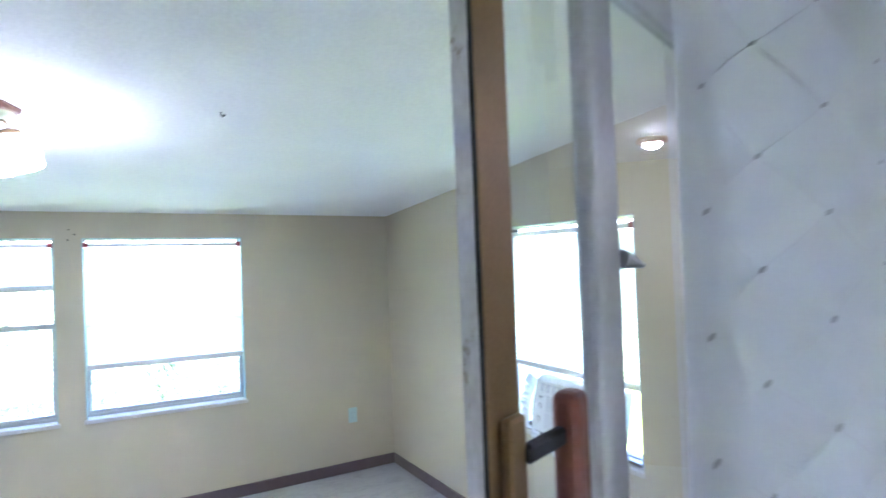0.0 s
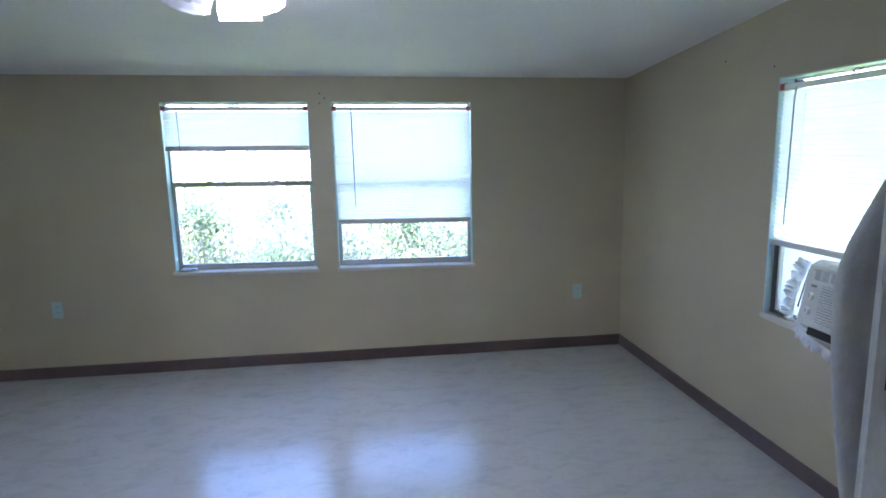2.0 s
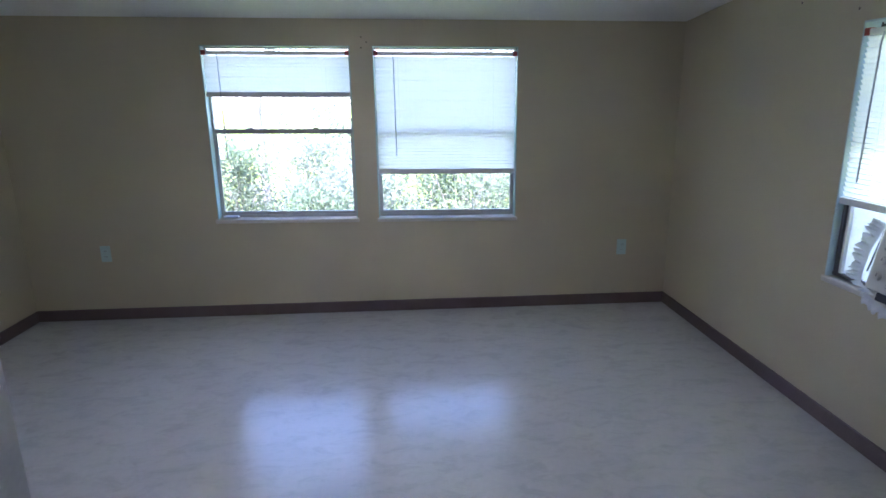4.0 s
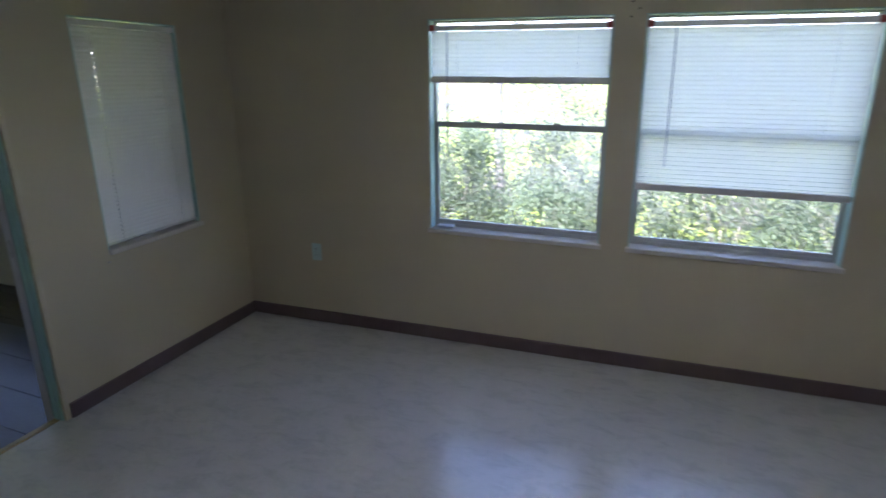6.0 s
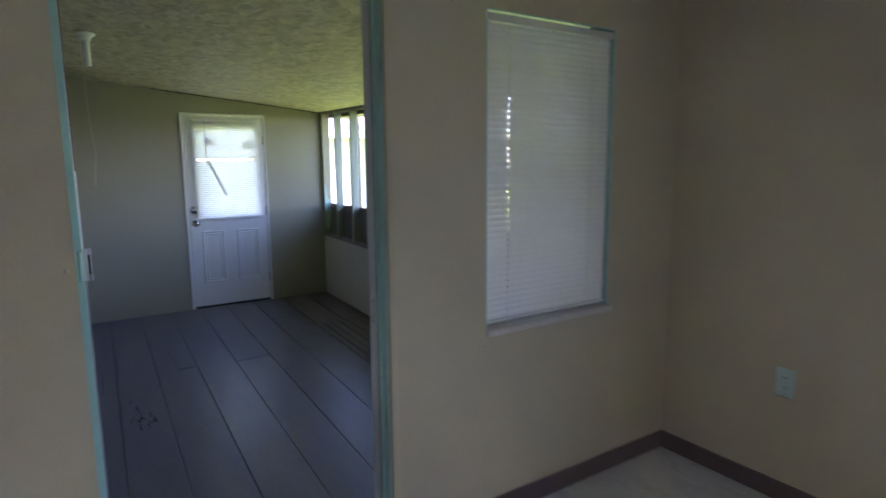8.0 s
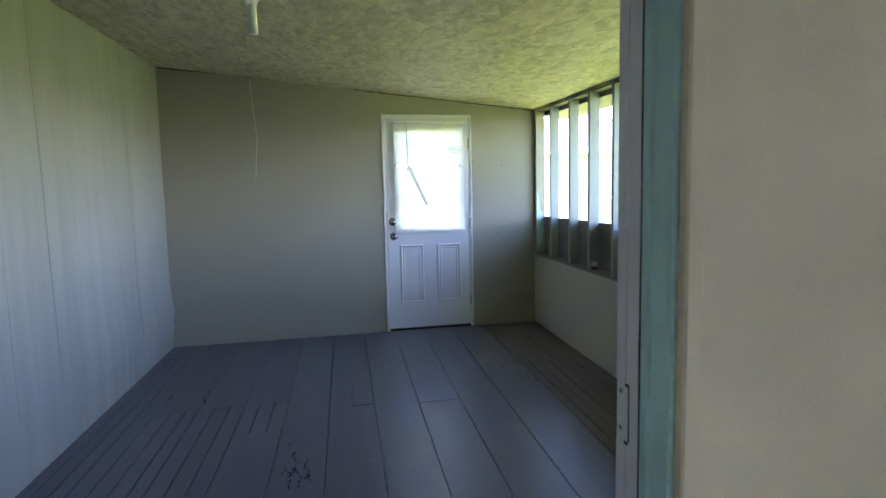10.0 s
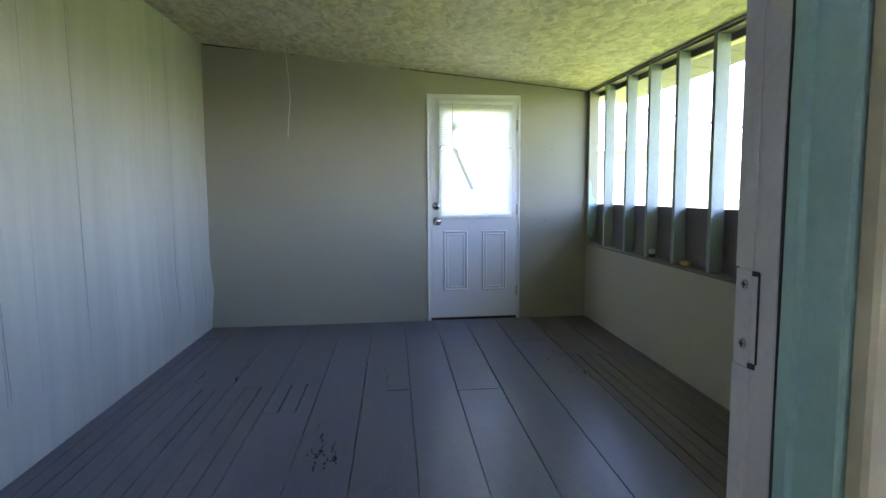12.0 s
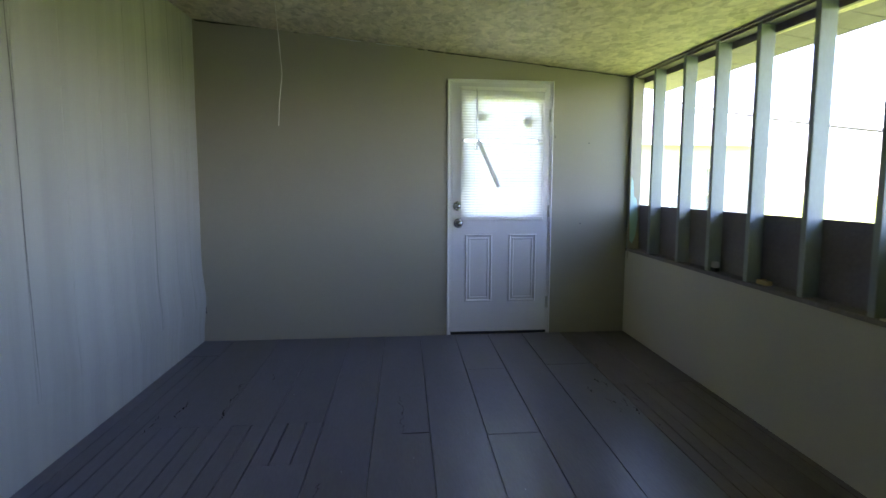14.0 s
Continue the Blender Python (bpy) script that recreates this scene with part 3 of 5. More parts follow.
window("window_1", "N", WIN_1, 1.287, "single-hung window with a raised white blind")
window("window_2", "N", WIN_2, 1.287, "single-hung window with a lowered white blind")
window("window_3", "E", WIN_E, 1.262, "window holding a white air conditioner under a blind", frame_mat=M_BRONZEFRAME, sash=False, proud=0.010, top_mat=M_WHITE, lining=mat("pale_blue_reveal_paint", (0.52, 0.66, 0.68), 0.4, vary=0.05, scale=6))
window("window_4", "W", WIN_W, 1.285, "window to the porch behind a closed white blind", horn=0.001)
mini_blind("N", WIN_1[0] + 0.008, WIN_1[1] - 0.008, WIN_1[3], 1.513, 0.018, "white mini blind pulled up over the window", wand=-1.360, wand_len=0.69, stack=0.034)
mini_blind("N", WIN_2[0] + 0.008, WIN_2[1] - 0.008, WIN_2[3], 0.999, 0.018, "white mini blind lowered two thirds over the window", wand=-0.225, wand_len=0.68, stack=0.033)
mini_blind("E", WIN_E[0] + 0.008, WIN_E[1] - 0.008, WIN_E[3], 1.022, 0.016, "white mini blind lowered onto the air conditioner", tilt=-60, wand=2.772, wand_len=0.62)
mini_blind("W", WIN_W[0] + 0.003, WIN_W[1] - 0.018, WIN_W[3], 0.760, 0.012, "white mini blind closed over the porch window", tilt=70, stack=0.012, gap=0.014)

hw = tube([(east(2.48) + 0.020, 2.500, 1.752), (east(2.48) + 0.008, 2.495, 1.764), (east(2.48) + 0.012, 2.475, 1.770), (east(2.48) + 0.004, 2.462, 1.762), (east(2.48) + 0.012, 2.448, 1.768)], 0.004, 8)
tagged(part("wire_hook", hw, M_ZINC), "bent wire hook on top of the blind rail", "hook")
# a folded strip of paper on a sill
ppr = box(-1.43, -1.33, N_Y + 0.002, N_Y + 0.05, 0.7135, 0.726, 0.003)
box(-1.40, -1.375, N_Y + 0.004, N_Y + 0.03, 0.7255, 0.7275, bm=ppr)
tagged(part("paper_packet", ppr, mat("printed_paper", (0.62, 0.66, 0.75), 0.6, vary=0.3, scale=40, fine=90)), "small pale blue paper packet on the windowsill", "packet")


# ---- air conditioner in the east window ----
M_AC = mat("aged_white_plastic", (0.70, 0.70, 0.67), 0.45, vary=0.04, scale=6, fine=100, bump=0.02)
M_FILM = mat("crumpled_plastic_film", (0.72, 0.73, 0.75), 0.2, vary=0.08, scale=12, fine=60, trans=0.45, bump=0.06)
ac = thing("window_air_conditioner", (1.72, 2.26, 0.695), "white window air conditioner with two dials, in the window", "air conditioner")
AY0, AY1, AZ0, AZ1, AX = 2.030, 2.495, 0.762, 1.008, 1.668


def lean(bm):
    """The unit sits tipped outwards, so its front leans back towards the top."""
    for v in bm.verts:
        v.co.x -= 0.19 * (AZ1 - v.co.z)
    return bm


part("body", lean(box(AX + 0.02, AX + 0.20, AY0 + 0.01, AY1 - 0.01, 0.768, AZ1 - 0.012, 0.008)), M_AC, ac)
# the shadow gap between unit and sill, put in as a black block
part("underside_shadow", lean(box(AX + 0.045, AX + 0.19, AY0 + 0.02, AY1 - 0.02, 0.715, 0.7675, 0.003)), M_DARK, ac, "black block in place of the shadow under the unit")
part("front_panel", lean(box(AX, AX + 0.022, AY0, AY1, AZ0, AZ1, 0.010, seg=3)), M_AC, ac)
vent = part("top_vent", lean(box(AX - 0.002, AX + 0.004, AY0 + 0.02, AY1 - 0.03, AZ1 - 0.058, AZ1 - 0.018, 0.002)), mat("grey_vent", (0.52, 0.52, 0.53), 0.5), ac, "grey louvred air outlet")
for k in range(10):
    y = AY0 + 0.040 + k * 0.042
    part("louvre", lean(box(AX - 0.006, AX + 0.002, y, y + 0.012, AZ1 - 0.056, AZ1 - 0.020, 0.001)), M_AC, vent)
M_GRILLE = mat("grille_shadow", (0.30, 0.30, 0.30), 0.6)
for z0, z1 in ((AZ0 + 0.018, AZ0 + 0.090), (AZ0 + 0.100, AZ0 + 0.172)):
    g = part("intake_grille", lean(box(AX - 0.001, AX + 0.004, AY0 + 0.03, AY1 - 0.095, z0, z1)), M_GRILLE, ac)
    n = 7
    for k in range(n):
        z = z0 + (k + 0.5) * (z1 - z0) / n
        part("grille_bar", lean(box(AX - 0.005, AX + 0.001, AY0 + 0.03, AY1 - 0.095, z - 0.0030, z + 0.0030)), M_AC, g)
for z in (AZ0 + 0.120, AZ0 + 0.060):
    k_ = part("dial", lean(rod((AX + 0.001, AY1 - 0.050, z), (AX - 0.010, AY1 - 0.050, z), 0.016, 0.014, 20)), M_AC, ac)
    part("pointer", lean(box(AX - 0.0115, AX - 0.0095, AY1 - 0.052, AY1 - 0.048, z, z + 0.012)), M_GRILLE, k_)
part("badge", lean(box(AX - 0.0015, AX + 0.001, AY1 - 0.066, AY1 - 0.036, AZ0 + 0.158, AZ0 + 0.168, 0.0006)), M_GRILLE, ac)
# accordion side curtain
bm = bmesh.new()
cols = []
for k in range(19):
    y = AY1 - 0.005 + k * 0.0195
    x = east(y) + 0.050 + (0.010 if k % 2 else -0.007)
    cols.append([bm.verts.new((x, y, z)) for z in (0.705, 1.04)])
for a, b in zip(cols, cols[1:]):
    bm.faces.new((a[0], b[0], b[1], a[1]))
part("side_curtain", bm, M_FILM, ac, "pleated white side curtain")
part("curtain_edge", box(east(2.86) + 0.030, east(2.86) + 0.060, 2.838, 2.852, 0.705, 1.04, 0.002), M_PLASTIC, ac)
part("support_rail", box(east(2.6) + 0.02, east(2.6) + 0.06, AY0 - 0.08, WIN_E[1] - 0.01, 0.693, 0.708, 0.002), M_BRONZEFRAME, ac)
part("side_channel", box(east(2.87) + 0.022, east(2.87) + 0.064, 2.856, 2.874, 0.692, 1.05, 0.002), M_BRONZEFRAME, ac, "dark side channel of the window")


def crumple(y0, y1, path, n, name, seed, amp=0.018):
    """A crumpled strip of film that follows (x, z) points down over the edge."""
    rnd = random.Random(seed)
    bm, rows = bmesh.new(), []
    for i, (x, z) in enumerate(path):
        row = []
        for k in range(n + 1):
            y = y0 + (y1 - y0) * k / n
            w = noise.noise(Vector((y * 23 + seed, z * 19, x * 7)))
            row.append(bm.verts.new((x + amp * w - 0.3 * amp, y + 0.008 * rnd.uniform(-1, 1), z + amp * 0.8 * noise.noise(Vector((y * 17, z * 29 + seed, 3))))))
        rows.append(row)
    for a, b in zip(rows, rows[1:]):
        for k in range(n):
            bm.faces.new((a[k], a[k + 1], b[k + 1], b[k]))
    return part(name, bm, M_FILM, None, "", smooth=False)


def frill(path, width, waves, label, seed):
    """A gathered strip of film: smooth along its inner edge, billowing along its outer one."""
    bm, rows = bmesh.new(), []
    pts = [Vector(q) for q in path]
    n = waves * 8
    for k in range(n + 1):
        f = k / n * (len(pts) - 1)
        i = min(int(f), len(pts) - 2)
        c = pts[i].lerp(pts[i + 1], f - i)
        along = (pts[i + 1] - pts[i]).normalized()
        out = Vector((0, along.z, -along.y)) * -1
        ph = 2 * math.pi * waves * k / n + 1.3 * math.sin(k * 0.21 + seed)
        row = []
        for s in range(6):
            q = s / 5
            amp = q ** 1.2
            row.append(bm.verts.new(c + out * (width * q * (1 + 0.26 * math.cos(ph) + 0.22 * math.sin(2.3 * ph + seed))) + Vector((-0.012 * amp * math.cos(ph) - 0.012 * math.sin(math.pi * q), 0, 0)) + along * (0.006 * amp * math.sin(ph))))
        rows.append(row)
    for p, q in zip(rows, rows[1:]):
        for s in range(5):
            bm.faces.new((p[s], p[s + 1], q[s + 1], q[s]))
    return tagged(part("plastic_film", bm, M_FILM, None, "", smooth=True), label, "plastic film")


def leaning(z):
    return AX - 0.19 * (AZ1 - z)


frill([(leaning(1.0) + 0.015, 2.500, 1.012), (leaning(0.97) + 0.012, 2.512, 0.97), (leaning(0.90) + 0.012, 2.530, 0.90), (leaning(0.83) + 0.016, 2.538, 0.83), (leaning(0.77) + 0.02, 2.535, 0.77), (1.70, 2.525, 0.715)], 0.055, 13, "gathered clear plastic film beside the air conditioner", 3)
slit = bmesh.new()
sv = [(leaning(z) + dx, y, z) for z, y, dx in ((0.985, 2.4975, 0.004), (0.90, 2.507, 0.006), (0.82, 2.517, 0.010), (0.82, 2.510, 0.012), (0.90, 2.500, 0.008), (0.985, 2.4965, 0.006))]
slit.faces.new([slit.verts.new(q) for q in sv])
tagged(part("open_gap", slit, M_DARK), "dark open gap beside the air conditioner", "gap", kind="structure")
tagged(crumple(2.04, 2.48, [(AX + 0.09, AZ1 + 0.006), (AX + 0.05, AZ1 + 0.014), (AX + 0.02, AZ1 + 0.012), (AX - 0.003, AZ1 - 0.004)], 30, "plastic_film", 5, 0.012), "crumpled clear plastic film draped over the air conditioner", "plastic film")
frill([(1.690, 2.57, 0.722), (1.672, 2.48, 0.706), (1.676, 2.36, 0.680), (1.684, 2.25, 0.652)], 0.036, 8, "gathered clear plastic film hanging under the air conditioner", 8)
crk2 = bmesh.new()
prev = None
for k in range(25):
    y = WIN_W[0] + 0.004 + (WIN_W[1] - WIN_W[0]) * k / 24
    w = 0.003 + 0.004 * max(0, noise.noise(Vector((y * 14, 3.3, 0.7))))
    cur = [crk2.verts.new((W_X + 0.0012, y, WIN_W[2] - 0.0245)), crk2.verts.new((W_X + 0.0012, y, WIN_W[2] - 0.0245 - w))]
    if prev:
        crk2.faces.new((prev[0], cur[0], cur[1], prev[1]))
    prev = cur
tagged(part("sill_crack", crk2, mat("brown_crack", (0.14, 0.10, 0.06), 0.8, bump=0.0)), "ragged brown crack under the windowsill", "crack", kind="structure")


# ---- sockets, marks on the walls ----
M_OUTLET = mat("pale_aqua_plastic", (0.50, 0.66, 0.64), 0.4, vary=0.03, bump=0.0)


def outlet(x, z):
    o = thing("wall_socket", (x, N_Y, z), "pale aqua double power socket on the tan wall", "socket", "sockets on the wall")
    part("cover_plate", box(x - 0.035, x + 0.035, N_Y - 0.006, N_Y, z - 0.057, z + 0.057, 0.003), M_OUTLET, o)
    for dz in (-0.02, 0.02):
        r = part("receptacle", box(x - 0.017, x + 0.017, N_Y - 0.008, N_Y - 0.005, z + dz - 0.014, z + dz + 0.014, 0.004), M_OUTLET, o)
        for dx in (-0.006, 0.006):
            part("slot", box(x + dx - 0.0012, x + dx + 0.0012, N_Y - 0.0088, N_Y - 0.0078, z + dz - 0.004, z + dz + 0.006), M_DARK, r)
    part("screw", rod((x, N_Y - 0.0055, z), (x, N_Y - 0.0075, z), 0.003, seg=10), M_ZINC, o)


outlet(-2.255, 0.484)
outlet(1.392, 0.434)
for x, y, z in ((W_X + 0.0005, 3.402, 0.682), (W_X + 0.0005, 2.186, 1.090)):
    tagged(part("wall_anchor", rod((x - 0.001, y, z), (x + 0.006, y, z), 0.006, 0.004, 10), M_ZINC), "small painted-over screw in the tan wall", "screw")
for x, z in ((-0.427, 1.891), (-0.430, 1.826), (-0.395, 1.86)):
    tagged(part("nail_hole", rod((x, N_Y + 0.001, z), (x, N_Y - 0.0012, z), 0.005, seg=8), M_DARK), "tiny dark nail hole in the tan wall", "nail hole", kind="structure")
for y, z in ((2.930, 1.838), (3.30, 1.915)):
    tagged(part("nail_hole", rod((east(y) + 0.001, y, z), (east(y) - 0.0012, y, z), 0.006, seg=8), M_BASE), "tiny dark nail hole in the tan wall", "nail hole", kind="structure")
hk = tube([(0.19, 2.33, room_top(0.19, 2.33)), (0.19, 2.33, room_top(0.19, 2.33) - 0.012), (0.195, 2.32, room_top(0.19, 2.33) - 0.018), (0.202, 2.315, room_top(0.19, 2.33) - 0.012)], 0.0035, 8)
tagged(part("ceiling_hook", hk, M_DARK), "small dark hook in the white ceiling", "hook")


# ---- ceiling lamp ----
M_BRASS = mat("orange_brass", (0.62, 0.30, 0.10), 0.30, metal=0.9, vary=0.12, scale=20, fine=90)
M_ANTIQUE = mat("dark_antique_brass", (0.20, 0.125, 0.06), 0.35, metal=0.7, vary=0.15, scale=25, fine=120)
M_WOODRING = mat("brown_lamp_base", (0.13, 0.065, 0.04), 0.35, vary=0.15, scale=20, fine=80)
M_CREAM = mat("pale_green_enamel", (0.44, 0.46, 0.30), 0.3, vary=0.12, scale=14, bump=0.0)
M_SHADE = mat("frosted_glass_shade", (0.78, 0.78, 0.79), 0.12, vary=0.08, scale=18, bump=0.0, trans=0.5)
M_SHADE_LIT = glow("lit_glass_shade", (0.94, 0.97, 1.0), 1.0)
M_BULB_LIT = glow("lit_bulb", (0.97, 0.97, 1.0), 27.0)
LX, LY = -0.535, 2.49
LZ = room_top(LX, LY)
lamp = thing("ceiling_lamp", (LX, LY, LZ), "brass three-arm ceiling lamp with scalloped glass shades, two lit", "ceiling lamp")
lamp.scale = (0.88, 0.88, 0.88)
part("mounting_ring", lathe([(0.0, 0.002), (0.140, 0.002), (0.146, -0.010), (0.140, -0.024), (0.122, -0.030), (0.0, -0.030)], (LX, LY, LZ + 0.004), 8), M_WOODRING, lamp)
part("canopy", lathe([(0.122, -0.024), (0.120, -0.036), (0.100, -0.050), (0.072, -0.056), (0.046, -0.056)], (LX, LY, LZ), 32), M_CREAM, lamp, smooth=True)
part("stem", lathe([(0.048, -0.052), (0.046, -0.060), (0.030, -0.070), (0.026, -0.088), (0.034, -0.100), (0.026, -0.114), (0.014, -0.122), (0.017, -0.132), (0.010, -0.144), (0.0, -0.148)], (LX, LY, LZ), 20), M_BRASS, lamp, smooth=True)
for ang, lit in ((208, False), (88, True), (328, True)):
    dx, dy = math.cos(radians(ang)), math.sin(radians(ang))

    def at(r, h):
        return (LX + r * dx, LY + r * dy, LZ + h)
    arm = part("arm", tube([at(0.026, -0.106), at(0.040, -0.118), at(0.058, -0.116), at(0.070, -0.098), at(0.078, -0.074), at(0.092, -0.060), at(0.110, -0.060), at(0.124, -0.074), at(0.127, -0.100)], 0.0045, 10), M_ANTIQUE, lamp, smooth=True)
    curl = [at(0.074 + 0.018 * (1 - k / 14) * math.cos(-0.6 + 0.62 * k), -0.100 + 0.018 * (1 - k / 14) * math.sin(-0.6 + 0.62 * k)) for k in range(12)]
    part("scroll", tube(curl, 0.0032, 8), M_ANTIQUE, arm, smooth=True)
    axis = Vector((0.22 * dx, 0.22 * dy, -1)).normalized()
    c0 = Vector(at(0.127, -0.094))
    part("fitter", lathe([(0.0, 0.0), (0.020, 0.002), (0.036, 0.009), (0.046, 0.020), (0.048, 0.033), (0.042, 0.035)], c0, 24, axis), M_ANTIQUE, arm, "dark brass shade fitter", smooth=True)
    prof = [(0.040, 0.028), (0.052, 0.032), (0.068, 0.044), (0.080, 0.062), (0.086, 0.084), (0.087, 0.106), (0.084, 0.124), (0.081, 0.134), (0.085, 0.144)]
    sh = part("glass_shade", lathe(prof, c0, 60, axis, 0.035, 12), M_SHADE_LIT if lit else M_SHADE, arm, "glowing scalloped glass shade" if lit else "unlit scalloped glass shade", smooth=True)
    part("bulb", lathe([(0.0, 0.128), (0.016, 0.123), (0.028, 0.106), (0.027, 0.086), (0.016, 0.058), (0.013, 0.034)], c0, 16, axis), M_BULB_LIT if lit else M_SHADE, sh, smooth=True)

# unseen window, added to bring daylight into the room behind
w5 = thing("unseen_window", (0.5, -3.35, 0.95), "plain white unseen window added to light the room behind", "window", kind="structure")
for x0, x1, z0, z1 in ((0.20, 0.24, 1.0, 1.80), (0.76, 0.80, 1.0, 1.80), (0.24, 0.76, 1.76, 1.80), (0.24, 0.76, 1.0, 1.04)):
    part("window_frame", box(x0, x1, -3.38, -3.32, z0, z1, 0.003), M_WHITE, w5)
part("pane", box(0.238, 0.762, -3.352, -3.348, 1.038, 1.762), M_GLASS, w5).visible_shadow = False

# ceiling light of the room behind
dome = thing("dome_light", (3.38, 0.88, 2.3), "lit round dome light on the ceiling behind", "ceiling light")
part("rim", lathe([(0.0, 0.0), (0.090, 0.0), (0.094, -0.030), (0.070, -0.036), (0.058, -0.034)], (3.38, 0.88, 2.3), 32), M_BRASS, dome, smooth=True)
part("diffuser", lathe([(0.058, -0.032), (0.050, -0.048), (0.034, -0.060), (0.016, -0.066), (0.0, -0.067)], (3.38, 0.88, 2.3), 32), glow("lit_dome", (1.0, 0.98, 0.95), 14.0), dome, smooth=True)


# ---- glass entry door ----
def peeling():
    """Old grey paint that peels off to bare brown wood."""
    m = mat("peeling_grey_paint", (0.54, 0.54, 0.56), 0.5, vary=0.14, scale=20, fine=160, bump=0.08, bump_dist=0.001, dark=(0.24, 0.18, 0.115), spot=0.085, stretch=(1, 1, 0.45))
    return m


M_PEEL = peeling()
M_BRONZE = mat("worn_bronze_anodised", (0.27, 0.175, 0.085), 0.40, metal=0.6, vary=0.10, scale=4, fine=260, bump=0.01)
M_GREY = mat("light_grey_painted_metal", (0.52, 0.52, 0.53), 0.45, vary=0.07, scale=8, fine=100, bump=0.06)
M_REDWOOD = mat("red_stained_wood", (0.16, 0.05, 0.03), 0.35, vary=0.15, scale=12, fine=80, stretch=(6, 6, 1))
# the leaf stands open at an angle: s along it from the free edge, o outwards, both in metres
LEAF = Matrix.Translation((0.112, 0.540, 0)) @ Matrix.Rotation(radians(22), 4, "Z")


def leaf_box(s0, s1, o0, o1, z0, z1, bev=0.0, seg=1):
    bm = box(s0, s1, -o1, -o0, z0, z1, bev, seg=seg)
    bmesh.ops.transform(bm, matrix=LEAF, verts=bm.verts)
    return bm


leaf = thing("glass_door", (0.50, 0.72, 0.0), "open glass storm door with a worn bronze stile and wooden grip", "glass door", kind="structure")
st = bmesh.new()
ring = ((-0.0123, 0.009), (0.0, 0.0), (0.048, 0.0), (0.048, 0.030), (0.030, 0.030))
lo = [st.verts.new((s, y, 0.012)) for s, y in ring]
hi = [st.verts.new((s, y, 2.03)) for s, y in ring]
st.faces.new(lo[::-1]); st.faces.new(hi)
for k in range(5):
    st.faces.new((lo[k], lo[(k + 1) % 5], hi[(k + 1) % 5], hi[k]))
bmesh.ops.transform(st, matrix=LEAF, verts=st.verts)
part("stile", st, M_PEEL, leaf, "peeling grey stile edge")
part("stile_cover", leaf_box(0.0015, 0.048, -0.0005, 0.003, 0.012, 2.03, 0.001), M_BRONZE, leaf, "worn bronze cover of the stile")
part("seal", leaf_box(-0.0010, 0.0016, -0.002, 0.0022, 0.012, 2.03), M_DARK, leaf)
part("mullion", leaf_box(0.215, 0.290, -0.026, 0.0, 0.10, 1.95, 0.008, 2), M_GREY, leaf, "light grey painted mullion")
part("rear_stile", leaf_box(0.90, 0.95, -0.028, 0.0, 0.012, 2.03, 0.003), M_GREY, leaf)
part("top_rail", leaf_box(0.048, 0.90, -0.028, 0.0, 1.95, 2.03, 0.003), M_GREY, leaf)
part("bottom_rail", leaf_box(0.048, 0.90, -0.028, 0.0, 0.012, 0.10, 0.003), M_GREY, leaf)
for s0, s1 in ((0.046, 0.217), (0.288, 0.902)):
    part("pane", leaf_box(s0, s1, -0.017, -0.013, 0.098, 1.952), M_GLASS, leaf).visible_shadow = False
slot = box(-0.0092, -0.0032, 0.0005, 0.008, 1.404, 1.426, 0.001)
bmesh.ops.transform(slot, matrix=LEAF, verts=slot.verts)
part("latch_slot", slot, M_DARK, leaf, "dark latch slot in the edge")
hd = part("lock_body", leaf_box(0.014, 0.042, 0.003, 0.014, 1.18, 1.505, 0.005, 2), M_BRONZE, leaf)
for z in (1.472, 1.24):
    part("handle_arm", leaf_box(0.036, 0.106, 0.008, 0.020, z - 0.008, z + 0.008, 0.003), M_DARK, hd)
part("grip", leaf_box(0.096, 0.128, 0.003, 0.030, 1.18, 1.510, 0.010, 3), M_REDWOOD, hd, "red-brown wooden grip")
tl, rings = bmesh.new(), []
for k in range(49):
    z = 1.10 + 0.50 * k / 48
    w = 0.0305 * math.exp(-((z - 1.420) / (0.060 if z > 1.420 else 0.150)) ** 2)
    rings.append([tl.verts.new((x, y, z)) for x, y in ((0.050, 0.0295), (0.0555, 0.0295 + 0.75 * w), (0.0590, 0.0300 + w), (0.0680, 0.0300 + w), (0.074, 0.0295))])
for p, q in zip(rings, rings[1:]):
    for k in range(5):
        tl.faces.new((p[k], p[(k + 1) % 5], q[(k + 1) % 5], q[k]))
tl.faces.new(rings[0][::-1]); tl.faces.new(rings[-1])
bmesh.ops.transform(tl, matrix=LEAF, verts=tl.verts)
part("inner_pull", tl, M_GREY, leaf, "smooth bowed grey pull handle", smooth=True)
part("catch", rod(LEAF @ Vector((0.285, 0.0, 1.624)), LEAF @ Vector((0.322, -0.012, 1.615)), 0.012, 0.003, 12), M_GREY, leaf)
sf = tagged(part("entry_door_frame", box(-0.62, 0.985, 0.928, 1.072, 2.215, 2.24, 0.002), M_GREY), "light grey painted frame of the entry door", "door frame", kind="structure")
part("side_jamb", box(-0.62, -0.595, 0.928, 1.072, 0.0, 2.215, 0.002), M_GREY, sf)
part("side_jamb", box(0.975, 0.985, 0.928, 1.072, 0.0, 2.215, 0.002), M_GREY, sf)
part("sill", box(-0.595, 0.975, 0.935, 1.065, 0.0, 0.012, 0.002), M_GREY, sf)


# ---- curtain beside the glass door ----
M_SHEER = mat("white_sheer_cloth", (0.62, 0.635, 0.65), 0.8, vary=0.03, scale=4, fine=250, bump=0.05, trans=0.45)
M_TUFT = mat("grey_embroidery", (0.36, 0.36, 0.38), 0.8, bump=0.0)


